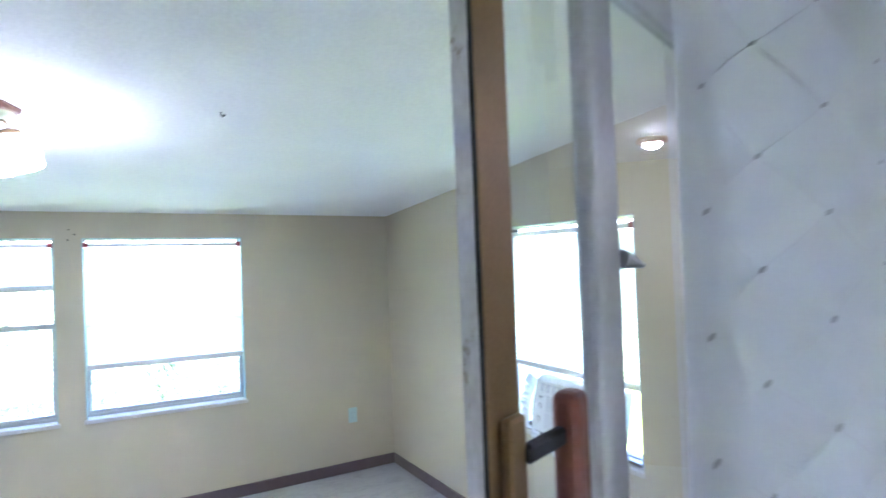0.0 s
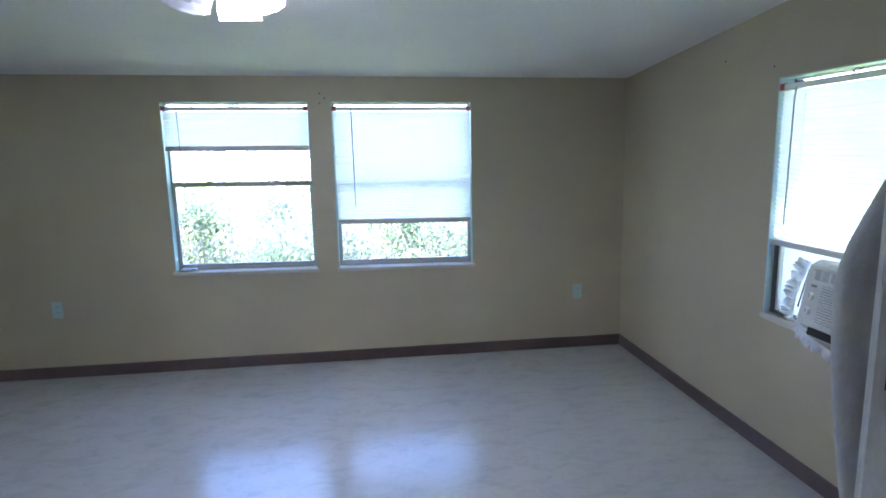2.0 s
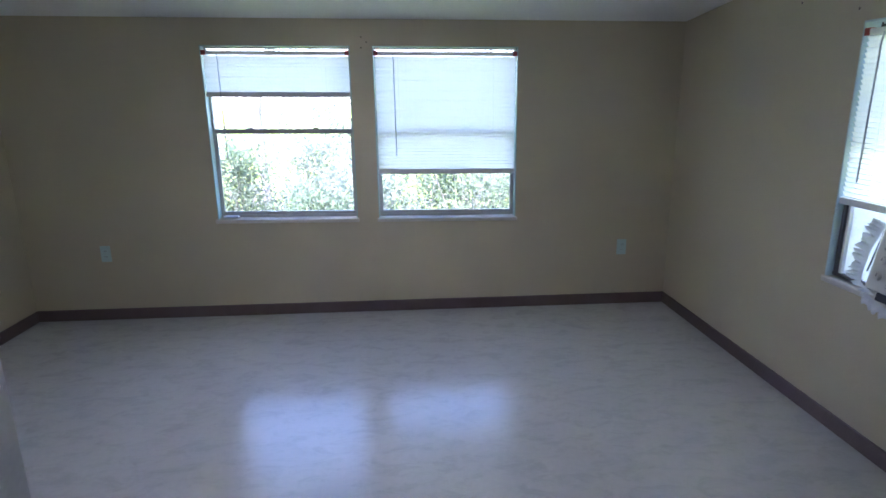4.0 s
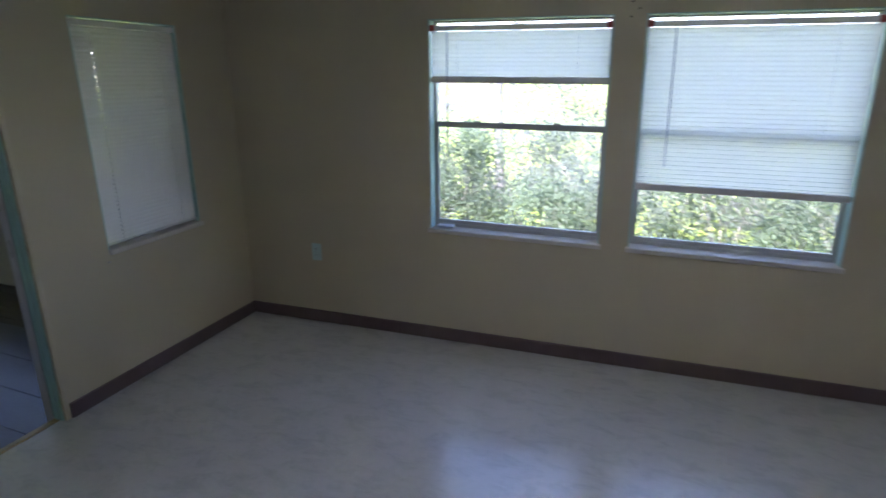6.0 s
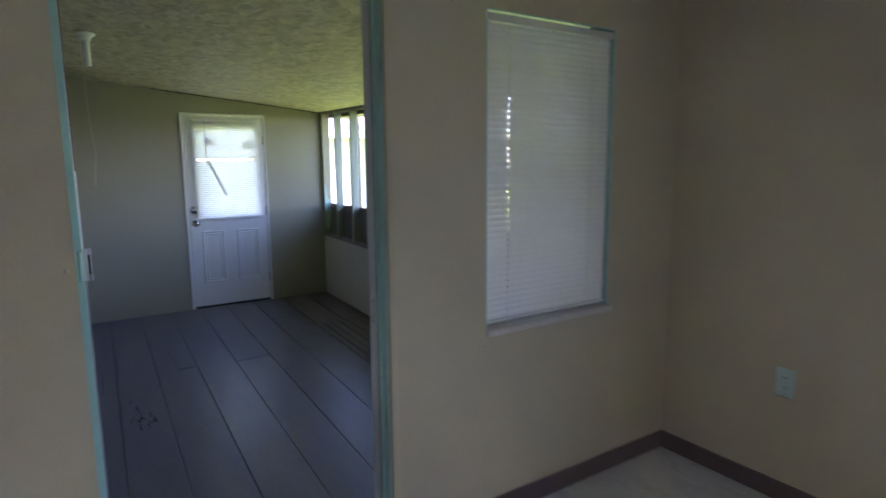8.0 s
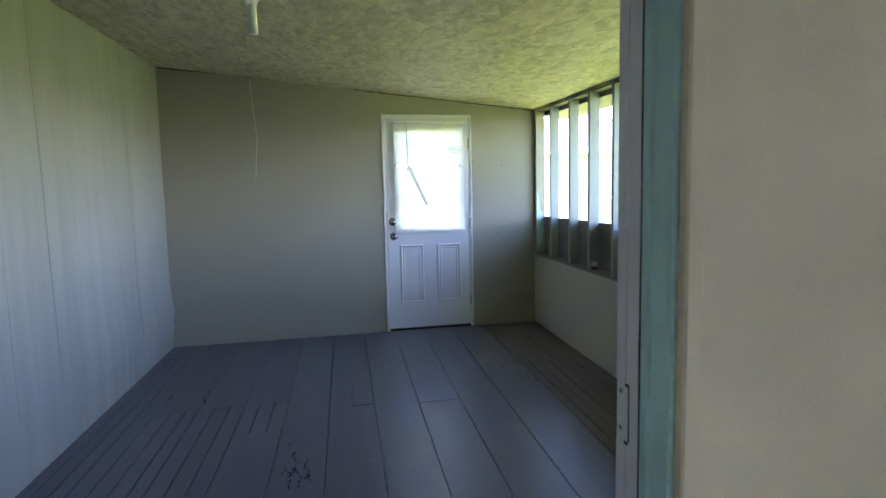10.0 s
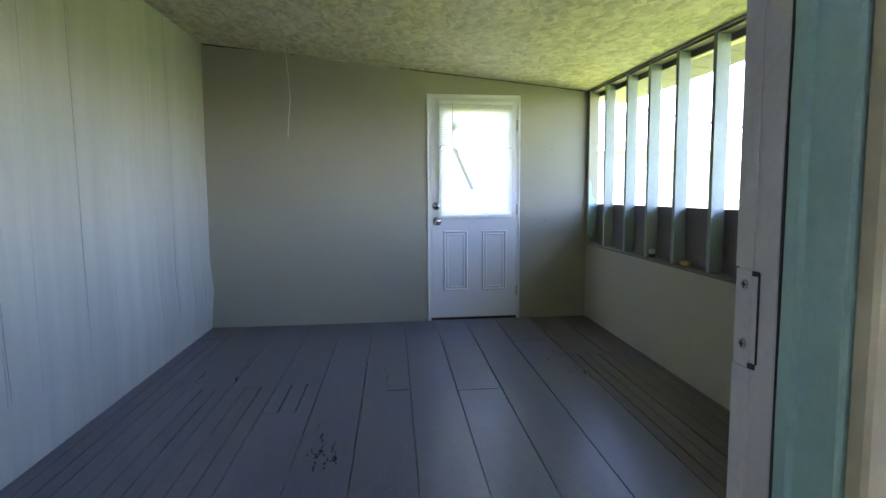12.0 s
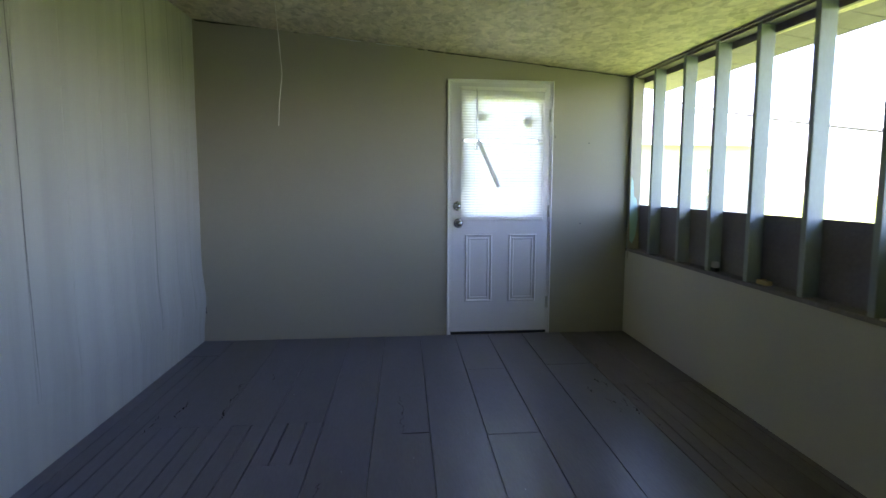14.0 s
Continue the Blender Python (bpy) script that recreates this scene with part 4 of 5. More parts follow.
def fold(x):
    return 0.545 - 0.06 * (x - 0.34) + 0.006 * math.sin(x * 31.0) + 0.006 * math.sin(x * 13.0 + 1.1) + 0.06 * max(0, x - 0.62) * math.sin(x * 60)


bm, cols = bmesh.new(), []
for k in range(121):
    x = 0.335 + 0.62 * k / 120
    cols.append([bm.verts.new((x + 0.006 * math.sin(3 * z + x * 9), fold(x) + 0.004 * math.sin(2 * z + x * 20), z)) for z in (0.06, 0.5, 1.0, 1.4, 1.8, 2.02)])
for a, b in zip(cols, cols[1:]):
    for k in range(5):
        bm.faces.new((a[k], b[k], b[k + 1], a[k + 1]))
curtain = part("curtain", bm, M_SHEER, None, "", smooth=True)
tagged(curtain, "white sheer curtain with a diamond embroidery beside the glass door", "curtain")
tuft_bm, lines = bmesh.new(), bmesh.new()
for v in bmesh.ops.create_cube(tuft_bm, size=1.0)["verts"]:
    v.co = Vector((v.co.x * 0.009 + v.co.z * 0.002, v.co.y * 0.003, v.co.z * 0.005 + v.co.x * 0.003))
tuft_mesh = mesh_of(tuft_bm, "tuft")
for i in range(4):
    for j in range(-23, 8):
        if (i + j) % 2:
            continue
        x, z = 0.375 + i * 0.105, 1.545 + j * 0.062
        if not 0.1 < z < 2.0:
            continue
        piece("tuft", tuft_mesh, M_TUFT, curtain, (x, fold(x) - 0.004, z))
        if i < 3:
            for s in (-1, 1):
                pts = [(x + f * 0.105, fold(x + f * 0.105) - 0.003, z + s * f * 0.062) for f in (0.08, 0.25, 0.45, 0.65, 0.85, 0.94)]
                tube(pts, 0.0005, 4, lines)
stitch = part("stitching", lines, mat("pale_thread", (0.60, 0.60, 0.62), 0.8, bump=0.0), curtain)
tagged(stitch, "pale stitched diamond lines", kind="stuff")
cr = rod((0.28, 0.545, 2.03), (1.05, 0.500, 2.03), 0.009, seg=12)
for x in (0.32, 1.0):
    box(x - 0.008, x + 0.008, 0.495, 0.550, 2.025, 2.30, 0.002, cr)
tagged(part("curtain_rod", cr, M_GREY), "thin grey curtain rod hung from the ceiling", "curtain rod")

# ---- porch ----
def slanted_box(x0, x1, y0, y1, z0, z1, bev=0.0):
    return warp(box(x0, x1, y0, y1, z0, z1, bev))


# south wall: grooved painted panels over a plank
M_GROOVE = mat("groove_paint", (0.30, 0.30, 0.285), 0.6, vary=0.08, scale=6)
south = structure("wall_porch_south", slanted_box(PW_X, PE_X, 1.20, 1.3120, -0.35, 2.40), M_GROOVE, "worn white painted grooved panel wall of the porch", "wall")
edges = [-7.86, -7.62, -7.36, -7.0, -6.69, -6.39, -6.03, -5.69, -5.27, -5.02, -4.67, -4.33, -3.98, -3.64, -3.30, -2.93]
rnd = random.Random(4)


def bulge(x, z):
    """The sheets have let go at the foot of the wall and bow into the porch."""
    far = min(1.0, max(0.15, (-5.2 - x) / 2.2))
    return 0.024 * far * math.exp(-((z - 0.10) / 0.17) ** 2) + 0.006 * noise.noise(Vector((x * 0.9, z * 1.3, 4.0)))


def bowed_panel(x0, x1, z0, z1, face, round_=0.0022):
    """A sheet between two grooves, with rounded long edges, that follows the bow of the wall."""
    bm, rows = bmesh.new(), []
    n = max(4, int((z1 - z0) / 0.06))
    for k in range(n + 1):
        z = z0 + (z1 - z0) * k / n
        row = []
        for x, d in ((x0, -round_), (x0 + 0.0015, -round_), (x0 + 0.0045, 0.0), ((x0 + x1) / 2, 0.0), (x1 - 0.0045, 0.0), (x1 - 0.0015, -round_), (x1, -round_)):
            row.append(bm.verts.new((x, face + d + bulge(x, z), z)))
        rows.append(row)
    for p, q in zip(rows, rows[1:]):
        for k in range(6):
            bm.faces.new((p[k], p[k + 1], q[k + 1], q[k]))
    return warp(bm)


for a, b in zip(edges, edges[1:]):
    part("panel", bowed_panel(a, b, 0.069, 2.39, 1.325 + rnd.uniform(-0.0015, 0.0015)), M_PANEL, south)
for x, low, top in ((-7.0, 0.072, 2.3), (-5.69, 0.072, 2.3), (-5.02, 0.072, 1.0), (-4.16, 0.072, 2.3)):
    # the sheets have curled: a dark open joint that wanders and changes width
    jb, prev = bmesh.new(), None
    for k in range(61):
        z = low + (top - low) * k / 60
        o = 0.010 * noise.noise(Vector((x * 3, z * 1.1, 2.0))) + (0.03 * (z - 0.9) if x > -6 else 0.015 * (z - 0.9))
        w = (0.0015 + 0.0014 * noise.noise(Vector((x * 5, z * 2.3, 9.0)))) * min(1.0, 0.2 + k / 6)
        y = 1.3278 + bulge(x, z)
        cur = [jb.verts.new((x + o - w, y, z)), jb.verts.new((x + o + w, y, z))]
        if prev:
            jb.faces.new((prev[0], prev[1], cur[1], cur[0]))
        prev = cur
    part("open_joint", warp(jb), M_DARK, south)
part("bottom_plank", bowed_panel(PW_X, PE_X, P_Z + 0.001, 0.071, 1.3235, 0.001), M_PANEL, south)
for k in range(9):
    # paint that has lifted along the top of the plank
    x = -7.6 + k * 0.31 + rnd.uniform(-0.08, 0.08)
    w, z = rnd.uniform(0.04, 0.13), 0.071 + rnd.uniform(-0.004, 0.004)
    lf = bmesh.new()
    lf.faces.new([lf.verts.new((x + u, 1.3262 + bulge(x + u, z), z + v)) for u, v in ((0, 0), (w * 0.5, 0.003), (w, 0.0005), (w * 0.6, 0.0065), (w * 0.2, 0.004))])
    part("lifted_paint", warp(lf), M_GROOVE, south)

# deck boards: stretches along the porch with their edges across it
decking = structure("floor_porch", slanted_box(PW_X - 0.005, PE_X + 0.13, 1.27, 4.86, -0.30, P_Z - 0.020), M_DARK, "grey painted plank floor of the porch", "floor")
WIDE = [2.493, 2.766, 3.058, 3.348, 3.630, 3.924]
LAYOUT = [
    ((-7.855, -2.862), WIDE[:4]),
    ((-7.42, -2.862), [1.315, 1.395, 1.478, 1.558]),
    ((-7.855, -7.42), [1.315, 1.558]),
    ((-6.12, -2.862), [1.558, 1.660, 1.757, 1.847, 1.925, 2.022, 2.120, 2.216]),
    ((-7.855, -6.12), [1.558, 1.930, 2.216, 2.493]),
    ((-6.12, -5.65), [2.216, 2.307, 2.404, 2.493]),
    ((-5.65, -2.862), [2.216, 2.493]),
    ((-7.855, -6.92), [3.348, 3.630]), ((-6.92, -5.872), [3.348, 3.630]), ((-5.872, -2.862), [3.348, 3.630]),
    ((-7.855, -2.862), [3.630, 3.924]),
    ((-7.855, -6.97), [3.924, 4.265]), ((-6.97, -2.862), [3.924, 4.265]),
    ((-6.53, -2.862), [4.265, 4.335, 4.41, 4.492, 4.58, 4.70, 4.79, 4.835]),
    ((-7.855, -6.53), [4.265, 4.56, 4.835]),
]
for (x0, x1), ys in LAYOUT:
    for a, b in zip(ys, ys[1:]):
        if b - a < 0.03:
            continue
        dz = rnd.uniform(-0.0012, 0.0012)
        # narrow boards have shrunk the most; the far wide ones are painted nearly shut
        g = rnd.uniform(0.0021, 0.0036) if b - a < 0.11 else rnd.uniform(0.0008, 0.0013) if x1 < -6 and a < 2.3 else rnd.uniform(0.0019, 0.0032)
        # boards along the half wall are darker and browner
        part("plank", slanted_box(x0 + 0.0012, x1 - 0.0012, a + g, b - g, P_Z - 0.022, P_Z + dz, 0.0008), M_DECKBROWN if a > 4.2 else M_DECK, decking)
# worn-through chips in the paint
M_CHIP = mat("bare_weathered_wood", (0.03, 0.026, 0.026), 0.9, spec=0.08)
M_SPLASH = mat("white_paint_speck", (0.5, 0.5, 0.52), 0.6, bump=0.0)


def chips(name, n, cx, cy, sx, sy, size, material, label, seed):
    r = random.Random(seed)
    bm = bmesh.new()
    for _ in range(n):
        x, y = r.gauss(cx, sx), r.gauss(cy, sy)
        a, k = r.uniform(-0.5, 0.5), r.randint(5, 7)
        ring = []
        for i in range(k):
            t = 2 * math.pi * i / k
            rr = size * r.uniform(0.3, 1.0)
            px, py = rr * 2.2 * math.cos(t), rr * 0.55 * math.sin(t)
            ring.append(bm.verts.new((x + px * math.cos(a) - py * math.sin(a), y + px * math.sin(a) + py * math.cos(a), P_Z + 0.0022)))
        bm.faces.new(ring)
    return tagged(part(name, bm, material, None), label, "paint chips", kind="stuff")


def cracks(runs, label, seed):
    """Ragged cracks along the boards: thin slivers that swell, fork and break off."""
    r = random.Random(seed)
    bm = bmesh.new()
    for x, y, length, wide in runs:
        n = max(4, int(length / 0.012))
        drift, prev = 0.0, None
        for k in range(n + 1):
            f = k / n
            drift = drift * 0.85 + r.uniform(-0.0035, 0.0035)
            w = wide * (0.25 + r.random()) * math.sin(math.pi * min(1, f + 0.04)) ** 0.5 * (0.25 if r.random() < 0.2 else 1)
            cur = [bm.verts.new((x + length * f, y + drift * 3 - w, P_Z + 0.0022)), bm.verts.new((x + length * f, y + drift * 3 + w, P_Z + 0.0022))]
            if prev and r.random() > 0.12:
                bm.faces.new((prev[0], cur[0], cur[1], prev[1]))
            prev = cur
    return tagged(part("paint_chips", bm, M_CHIP, None), label, "paint chips", kind="stuff")


rc = random.Random(21)
cracks([(-5.47, 2.462, 0.12, 0.003), (-5.34, 2.475, 0.14, 0.005), (-5.24, 2.490, 0.20, 0.009), (-5.14, 2.480, 0.16, 0.007), (-5.26, 2.545, 0.20, 0.004), (-5.12, 2.550, 0.14, 0.008), (-5.06, 2.515, 0.14, 0.008), (-5.16, 2.450, 0.07, 0.006), (-5.02, 2.470, 0.10, 0.006)]
       + [(rc.gauss(-5.12, 0.09), rc.gauss(2.495, 0.030), rc.uniform(0.02, 0.06), rc.uniform(0.002, 0.006)) for _ in range(14)], "dark worn chips in the grey deck paint", 2)
cracks([(-6.46, 2.836, 0.12, 0.002), (-6.36, 2.832, 0.44, 0.003)], "dark worn crack in the grey deck paint", 3)
tagged(part("paint_chips", warp(box(-5.927, -5.922, 2.915, 3.05, P_Z + 0.001, P_Z + 0.0024)), M_CHIP), "dark cut across one grey deck plank", "paint chips", kind="stuff")
cracks([(-6.50, 1.628, 0.28, 0.006), (-6.80, 1.868, 0.16, 0.004), (-6.60, 1.875, 0.22, 0.003), (-6.38, 1.872, 0.20, 0.006), (-6.3, 1.52, 0.3, 0.003), (-6.95, 2.02, 0.2, 0.002)], "dark worn chips in the grey deck paint", 4)
cracks([(rc.gauss(-6.35, 0.25), rc.gauss(4.12, 0.07), rc.uniform(0.03, 0.12), rc.uniform(0.002, 0.006)) for _ in range(14)], "dark worn chips in the grey deck paint", 6)
chips("paint_specks", 16, -5.6, 2.9, 0.8, 0.6, 0.004, M_SPLASH, "pale paint specks on the grey deck", 5)

# north side: studs over the half wall, a dark backing board, light above
N0, N1 = 4.83, 4.92
studs = thing("stud_wall", (-5.4, 4.62, 0.48), "open pale green painted stud wall above a half wall", "stud wall", kind="structure")
STUDS = [-7.855, -7.416, -6.932, -6.512, -6.090, -5.633, -5.200, -4.78, -4.37, -3.94, -3.51, -3.09]
for x in STUDS:
    part("stud", slanted_box(x, x + 0.039, N0 + 0.002 + rnd.uniform(0, 0.004), N1, 0.487, 2.0, 0.002), M_STUD, studs)
part("corner_strip", slanted_box(-7.816, -7.795, N0 - 0.004, N1, 0.40, 2.0, 0.002), M_PORCHWALL, studs)
pe = bmesh.new()
pe.faces.new([pe.verts.new((-7.7935, N0 + v, z)) for v, z in ((0.004, 0.56), (0.030, 0.53), (0.058, 0.60), (0.074, 0.74), (0.060, 0.90), (0.034, 0.93), (0.022, 1.06), (0.006, 1.10), (0.002, 0.80))])
part("bare_patch", warp(pe), M_TEAL, studs, "old teal paint where the pale coat has peeled")
part("ledge", slanted_box(PW_X, PE_X, N0 - 0.002, N1, 0.463, 0.487, 0.003), M_BOARD, studs, "dusty dark ledge")
tp = bmesh.new()
for s in ((PW_X, PE_X),):
    vs = []
    for x in s:
        for y, dz in ((N0 + 0.010, -0.024), (N1, -0.024), (N1, 0.02), (N0 + 0.010, 0.02)):
            yy = porch_n(x) + (y - N0)
            vs.append(tp.verts.new((x, yy, porch_top(x, porch_n(x)) + dz)))
    for q in ((0, 1, 2, 3), (7, 6, 5, 4), (0, 4, 5, 1), (1, 5, 6, 2), (2, 6, 7, 3), (3, 7, 4, 0)):
        tp.faces.new([vs[k] for k in q])
bmesh.ops.recalc_face_normals(tp, faces=tp.faces)
part("top_plate", tp, M_BOARD, studs)
hb = bmesh.new()
vs = []
for x in (PW_X - 0.1, PE_X):
    for y, dz in ((N1, -0.066), (N1 + 0.02, -0.066), (N1 + 0.02, 0.10), (N1, 0.10)):
        vs.append(hb.verts.new((x, porch_n(x) + (y - N0), porch_top(x, porch_n(x)) + dz)))
for q in ((0, 1, 2, 3), (7, 6, 5, 4), (0, 4, 5, 1), (1, 5, 6, 2), (2, 6, 7, 3), (3, 7, 4, 0)):
    hb.faces.new([vs[k] for k in q])
bmesh.ops.recalc_face_normals(hb, faces=hb.faces)
part("header", hb, M_BOARD, studs, "dark header board")
part("backing_board", slanted_box(PW_X - 0.1, PE_X, N1, N1 + 0.018, -0.6, 0.858, 0.002), M_BOARD, studs, "dark backing board between the studs")

# things left on the ledge
bx = thing("small_box", (-6.449, 4.79, 0.487), "small dark box with a white top on the ledge", "box")
part("base", box(-6.470, -6.428, 4.775, 4.812, 0.487, 0.512, 0.003), M_DARK, bx)
part("cap", box(-6.468, -6.430, 4.777, 4.810, 0.512, 0.548, 0.003), M_PLASTIC, bx)
bk = box(-6.00, -5.91, 4.752, 4.786, 0.487, 0.512, 0.006, seg=2)
rod((-5.955, 4.769, 0.512), (-5.955, 4.769, 0.517), 0.008, seg=10, bm=bk)
tagged(part("wood_offcut", bk, mat("yellow_pine_offcut", (0.50, 0.38, 0.17), 0.6, vary=0.15, scale=20, stretch=(1, 5, 5))), "short yellow wood offcut on the ledge", "wood offcut")
cp = lathe([(0.0, 0.0), (0.040, 0.0), (0.043, 0.004), (0.043, 0.075), (0.046, 0.078), (0.046, 0.150), (0.049, 0.155), (0.049, 0.160), (0.041, 0.160), (0.041, 0.02), (0.0, 0.02)], (-5.01, 4.69, 0.487), 28)
tagged(part("pipe_coupling", cp, mat("grey_pvc", (0.27, 0.27, 0.28), 0.5), smooth=False), "grey plastic pipe coupling standing on the ledge", "pipe")
st_ = warp(box(-5.13, -4.79, N0 + 0.0, N0 + 0.035, 0.487, 0.494, 0.002))
tagged(part("wood_strip", st_, M_SILL), "thin pale wood strip lying on the ledge", "wood strip")

# pull-chain lamp on the porch ceiling
px, py = -5.27, 2.390
pz = porch_top(px, py)
pl = thing("porch_lamp", (px, py, pz), "white porcelain lamp holder with a bare tube and pull string", "ceiling lamp")
part("holder", lathe([(0.0, 0.0), (0.055, 0.0), (0.055, -0.010), (0.040, -0.020), (0.028, -0.035), (0.026, -0.050), (0.0, -0.050)], (px, py, pz), 28), M_WHITE, pl, smooth=True)
part("tube", tube([(px, py, pz - 0.045), (px + 0.003, py, pz - 0.10), (px + 0.004, py + 0.002, pz - 0.185)], 0.022, 16), M_PLASTIC, pl, smooth=True)
part("pull_string", tube([(px + 0.03, py - 0.02, pz - 0.03), (px + 0.035, py - 0.024, pz - 0.25), (px + 0.038, py - 0.022, pz - 0.45), (px + 0.036, py - 0.010, pz - 0.60), (px + 0.040, py - 0.002, pz - 0.70), (px + 0.038, py - 0.014, pz - 0.80), (px + 0.040, py - 0.018, pz - 0.88)], 0.0012, 6), M_SILL, pl, "pale hanging pull string")

# end door of the porch
M_KNOB = mat("worn_chrome_knob", (0.42, 0.42, 0.41), 0.16, metal=1.0, vary=0.08, scale=20, bump=0.0)
M_DOOR = mat("white_steel_door_paint", (0.64, 0.64, 0.65), 0.38, vary=0.02, scale=4, fine=120, bump=0.02)
D0, D1, DZ0, DZ1 = 3.328, 4.146, -0.215, 1.846
door = thing("door_1", (PW_X, (D0 + D1) / 2, P_Z), "closed white half-glass steel door with two raised panels", "door", kind="structure")
part("slab", wall("x", PW_X - 0.045, PW_X - 0.004, D0, D1, DZ0, DZ1, ((3.436, 4.045, 0.772, 1.716),)), M_DOOR, door)


def raised_frame(y0, y1, z0, z1, wide, high):
    """Four mitred strips with a half-round face, as one pressed moulding."""
    bm = bmesh.new()
    prof = [(0.0, 0.0), (0.15, 0.75), (0.45, 1.0), (0.75, 0.7), (1.0, 0.0)]
    loops = []
    for u, h in prof:
        o = u * wide
        loops.append([bm.verts.new((PW_X - 0.004 + h * high, y, z)) for y, z in ((y0 + o, z0 + o), (y1 - o, z0 + o), (y1 - o, z1 - o), (y0 + o, z1 - o))])
    for p, q in zip(loops, loops[1:]):
        for k in range(4):
            bm.faces.new((p[k], p[(k + 1) % 4], q[(k + 1) % 4], q[k]))
    bmesh.ops.recalc_face_normals(bm, faces=bm.faces)
    return bm


for a, b in ((3.443, 3.673), (3.812, 4.050)):
    part("panel_moulding", raised_frame(a, b, 0.040, 0.612, 0.020, 0.010), M_DOOR, door)
    part("raised_panel", raised_frame(a + 0.030, b - 0.030, 0.070, 0.582, 0.014, 0.006), M_DOOR, door)
lite = part("lite_frame", raised_frame(3.412, 4.069, 0.748, 1.740, 0.026, 0.013), M_DOOR, door)
part("pane", box(PW_X - 0.027, PW_X - 0.023, 3.437, 4.044, 0.773, 1.715), M_GLASS, door).visible_shadow = False
for z in (1.076, 1.400):
    part("muntin", box(PW_X - 0.035, PW_X - 0.020, 3.437, 4.044, z - 0.008, z + 0.008), M_DOOR, lite)
for n_, z, r, y in (("knob", 0.703, 0.027, 3.386), ("deadbolt", 0.846, 0.024, 3.378)):
    part(n_, lathe([(0.0, 0.055), (0.018, 0.053), (r, 0.044), (r * 1.05, 0.034), (0.014, 0.022), (0.013, 0.010), (0.036, 0.007), (0.040, 0.0), (0.0, 0.0)], (PW_X - 0.004, y, z), 24, (1, 0, 0)), M_KNOB, door, "chrome knob", smooth=True)
for z in (1.594, 0.806, 0.031):
    hg = part("hinge", rod((PW_X + 0.006, 4.156, z - 0.05), (PW_X + 0.006, 4.156, z + 0.05), 0.009, seg=12), M_ZINC, door, "dull metal hinge")
    part("hinge_leaf", box(PW_X - 0.004, PW_X + 0.0025, 4.140, 4.170, z - 0.048, z + 0.048, 0.001), M_ZINC, hg)
part("sweep", box(PW_X - 0.05, PW_X + 0.004, D0, D1, P_Z + 0.002, DZ0 - 0.0005), M_DARK, door, "dark rubber sweep")
dfr = tagged(part("door_frame", box(PW_X - 0.1, PW_X + 0.012, 3.291, 4.176, 1.856, 1.872, 0.003), M_DOOR), "white painted frame of the porch door", "door frame", kind="structure")
part("casing", box(PW_X, PW_X + 0.012, 3.291, 3.306, P_Z, 1.856, 0.003), M_DOOR, dfr)
part("casing", box(PW_X, PW_X + 0.012, 4.163, 4.176, P_Z, 1.856, 0.003), M_DOOR, dfr)
part("jamb", box(PW_X - 0.1, PW_X - 0.001, 3.306, 3.3245, P_Z, 1.856), M_DOOR, dfr)
part("jamb", box(PW_X - 0.1, PW_X - 0.001, 4.1495, 4.164, P_Z, 1.856), M_DOOR, dfr)
part("head_jamb", box(PW_X - 0.1, PW_X - 0.001, 3.3245, 4.1495, 1.8495, 1.856), M_DOOR, dfr)
mini_blind("P", 3.396, 4.096, 1.810, 0.733, -0.030, "white mini blind with broken slats on the porch door", tilt=71, wand=3.521, wand_len=0.50, skip=(18,), stack=0.028, gap=0.002)
bs = bmesh.new()
bp = [(PW_X + 0.050 + 0.003 * math.sin(k), 3.535 + 0.180 * k / 6, 1.385 - 0.385 * k / 6) for k in range(7)]
prev = None
for x, y, z in bp:
    cur = [bs.verts.new((x, y - 0.016, z - 0.007)), bs.verts.new((x + 0.003, y, z)), bs.verts.new((x, y + 0.016, z + 0.007))]
    if prev:
        for q in (0, 1):
            bs.faces.new((prev[q], prev[q + 1], cur[q + 1], cur[q]))
    prev = cur
tagged(part("broken_slat", bs, mat("loose_slat_vinyl", (0.66, 0.66, 0.64), 0.5, trans=0.12, bump=0.0), smooth=True), "loose white slat hanging askew on the door blind", "slat")
for y, z in ((3.557, 1.574), (3.960, 1.540)):
    tagged(part("pad", lathe([(0.0, 0.004), (0.036, 0.003), (0.044, 0.0), (0.040, -0.003), (0.0, -0.004)], (PW_X + 0.008, y, z), 20, (1, 0, 0)), M_BOARD), "dark round pad on the door glass", "pad")

# open cracks along the tops of the porch walls
def wall_crack(runs, material, name, label):
    """Ragged slits along the top of the end wall: from, to, width at both ends."""
    bm = bmesh.new()
    for y0, y1, w0, w1 in runs:
        prev, n = None, max(3, int((y1 - y0) / 0.03))
        for k in range(n + 1):
            f = k / n
            y = y0 + (y1 - y0) * f
            t = porch_top(PW_X, y) - 0.0008
            w = (w0 + (w1 - w0) * f) * (1 + 0.7 * noise.noise(Vector((y * 17.0, 0.4, 7.1))))
            cur = [bm.verts.new((PW_X + 0.0018, y, t - 0.2 * w)), bm.verts.new((PW_X + 0.0018, y, t - 0.2 * w - max(0.0012, w)))]
            if prev:
                bm.faces.new((prev[0], cur[0], cur[1], prev[1]))
            prev = cur
    return tagged(part(name, bm, material), label, "crack", kind="structure")


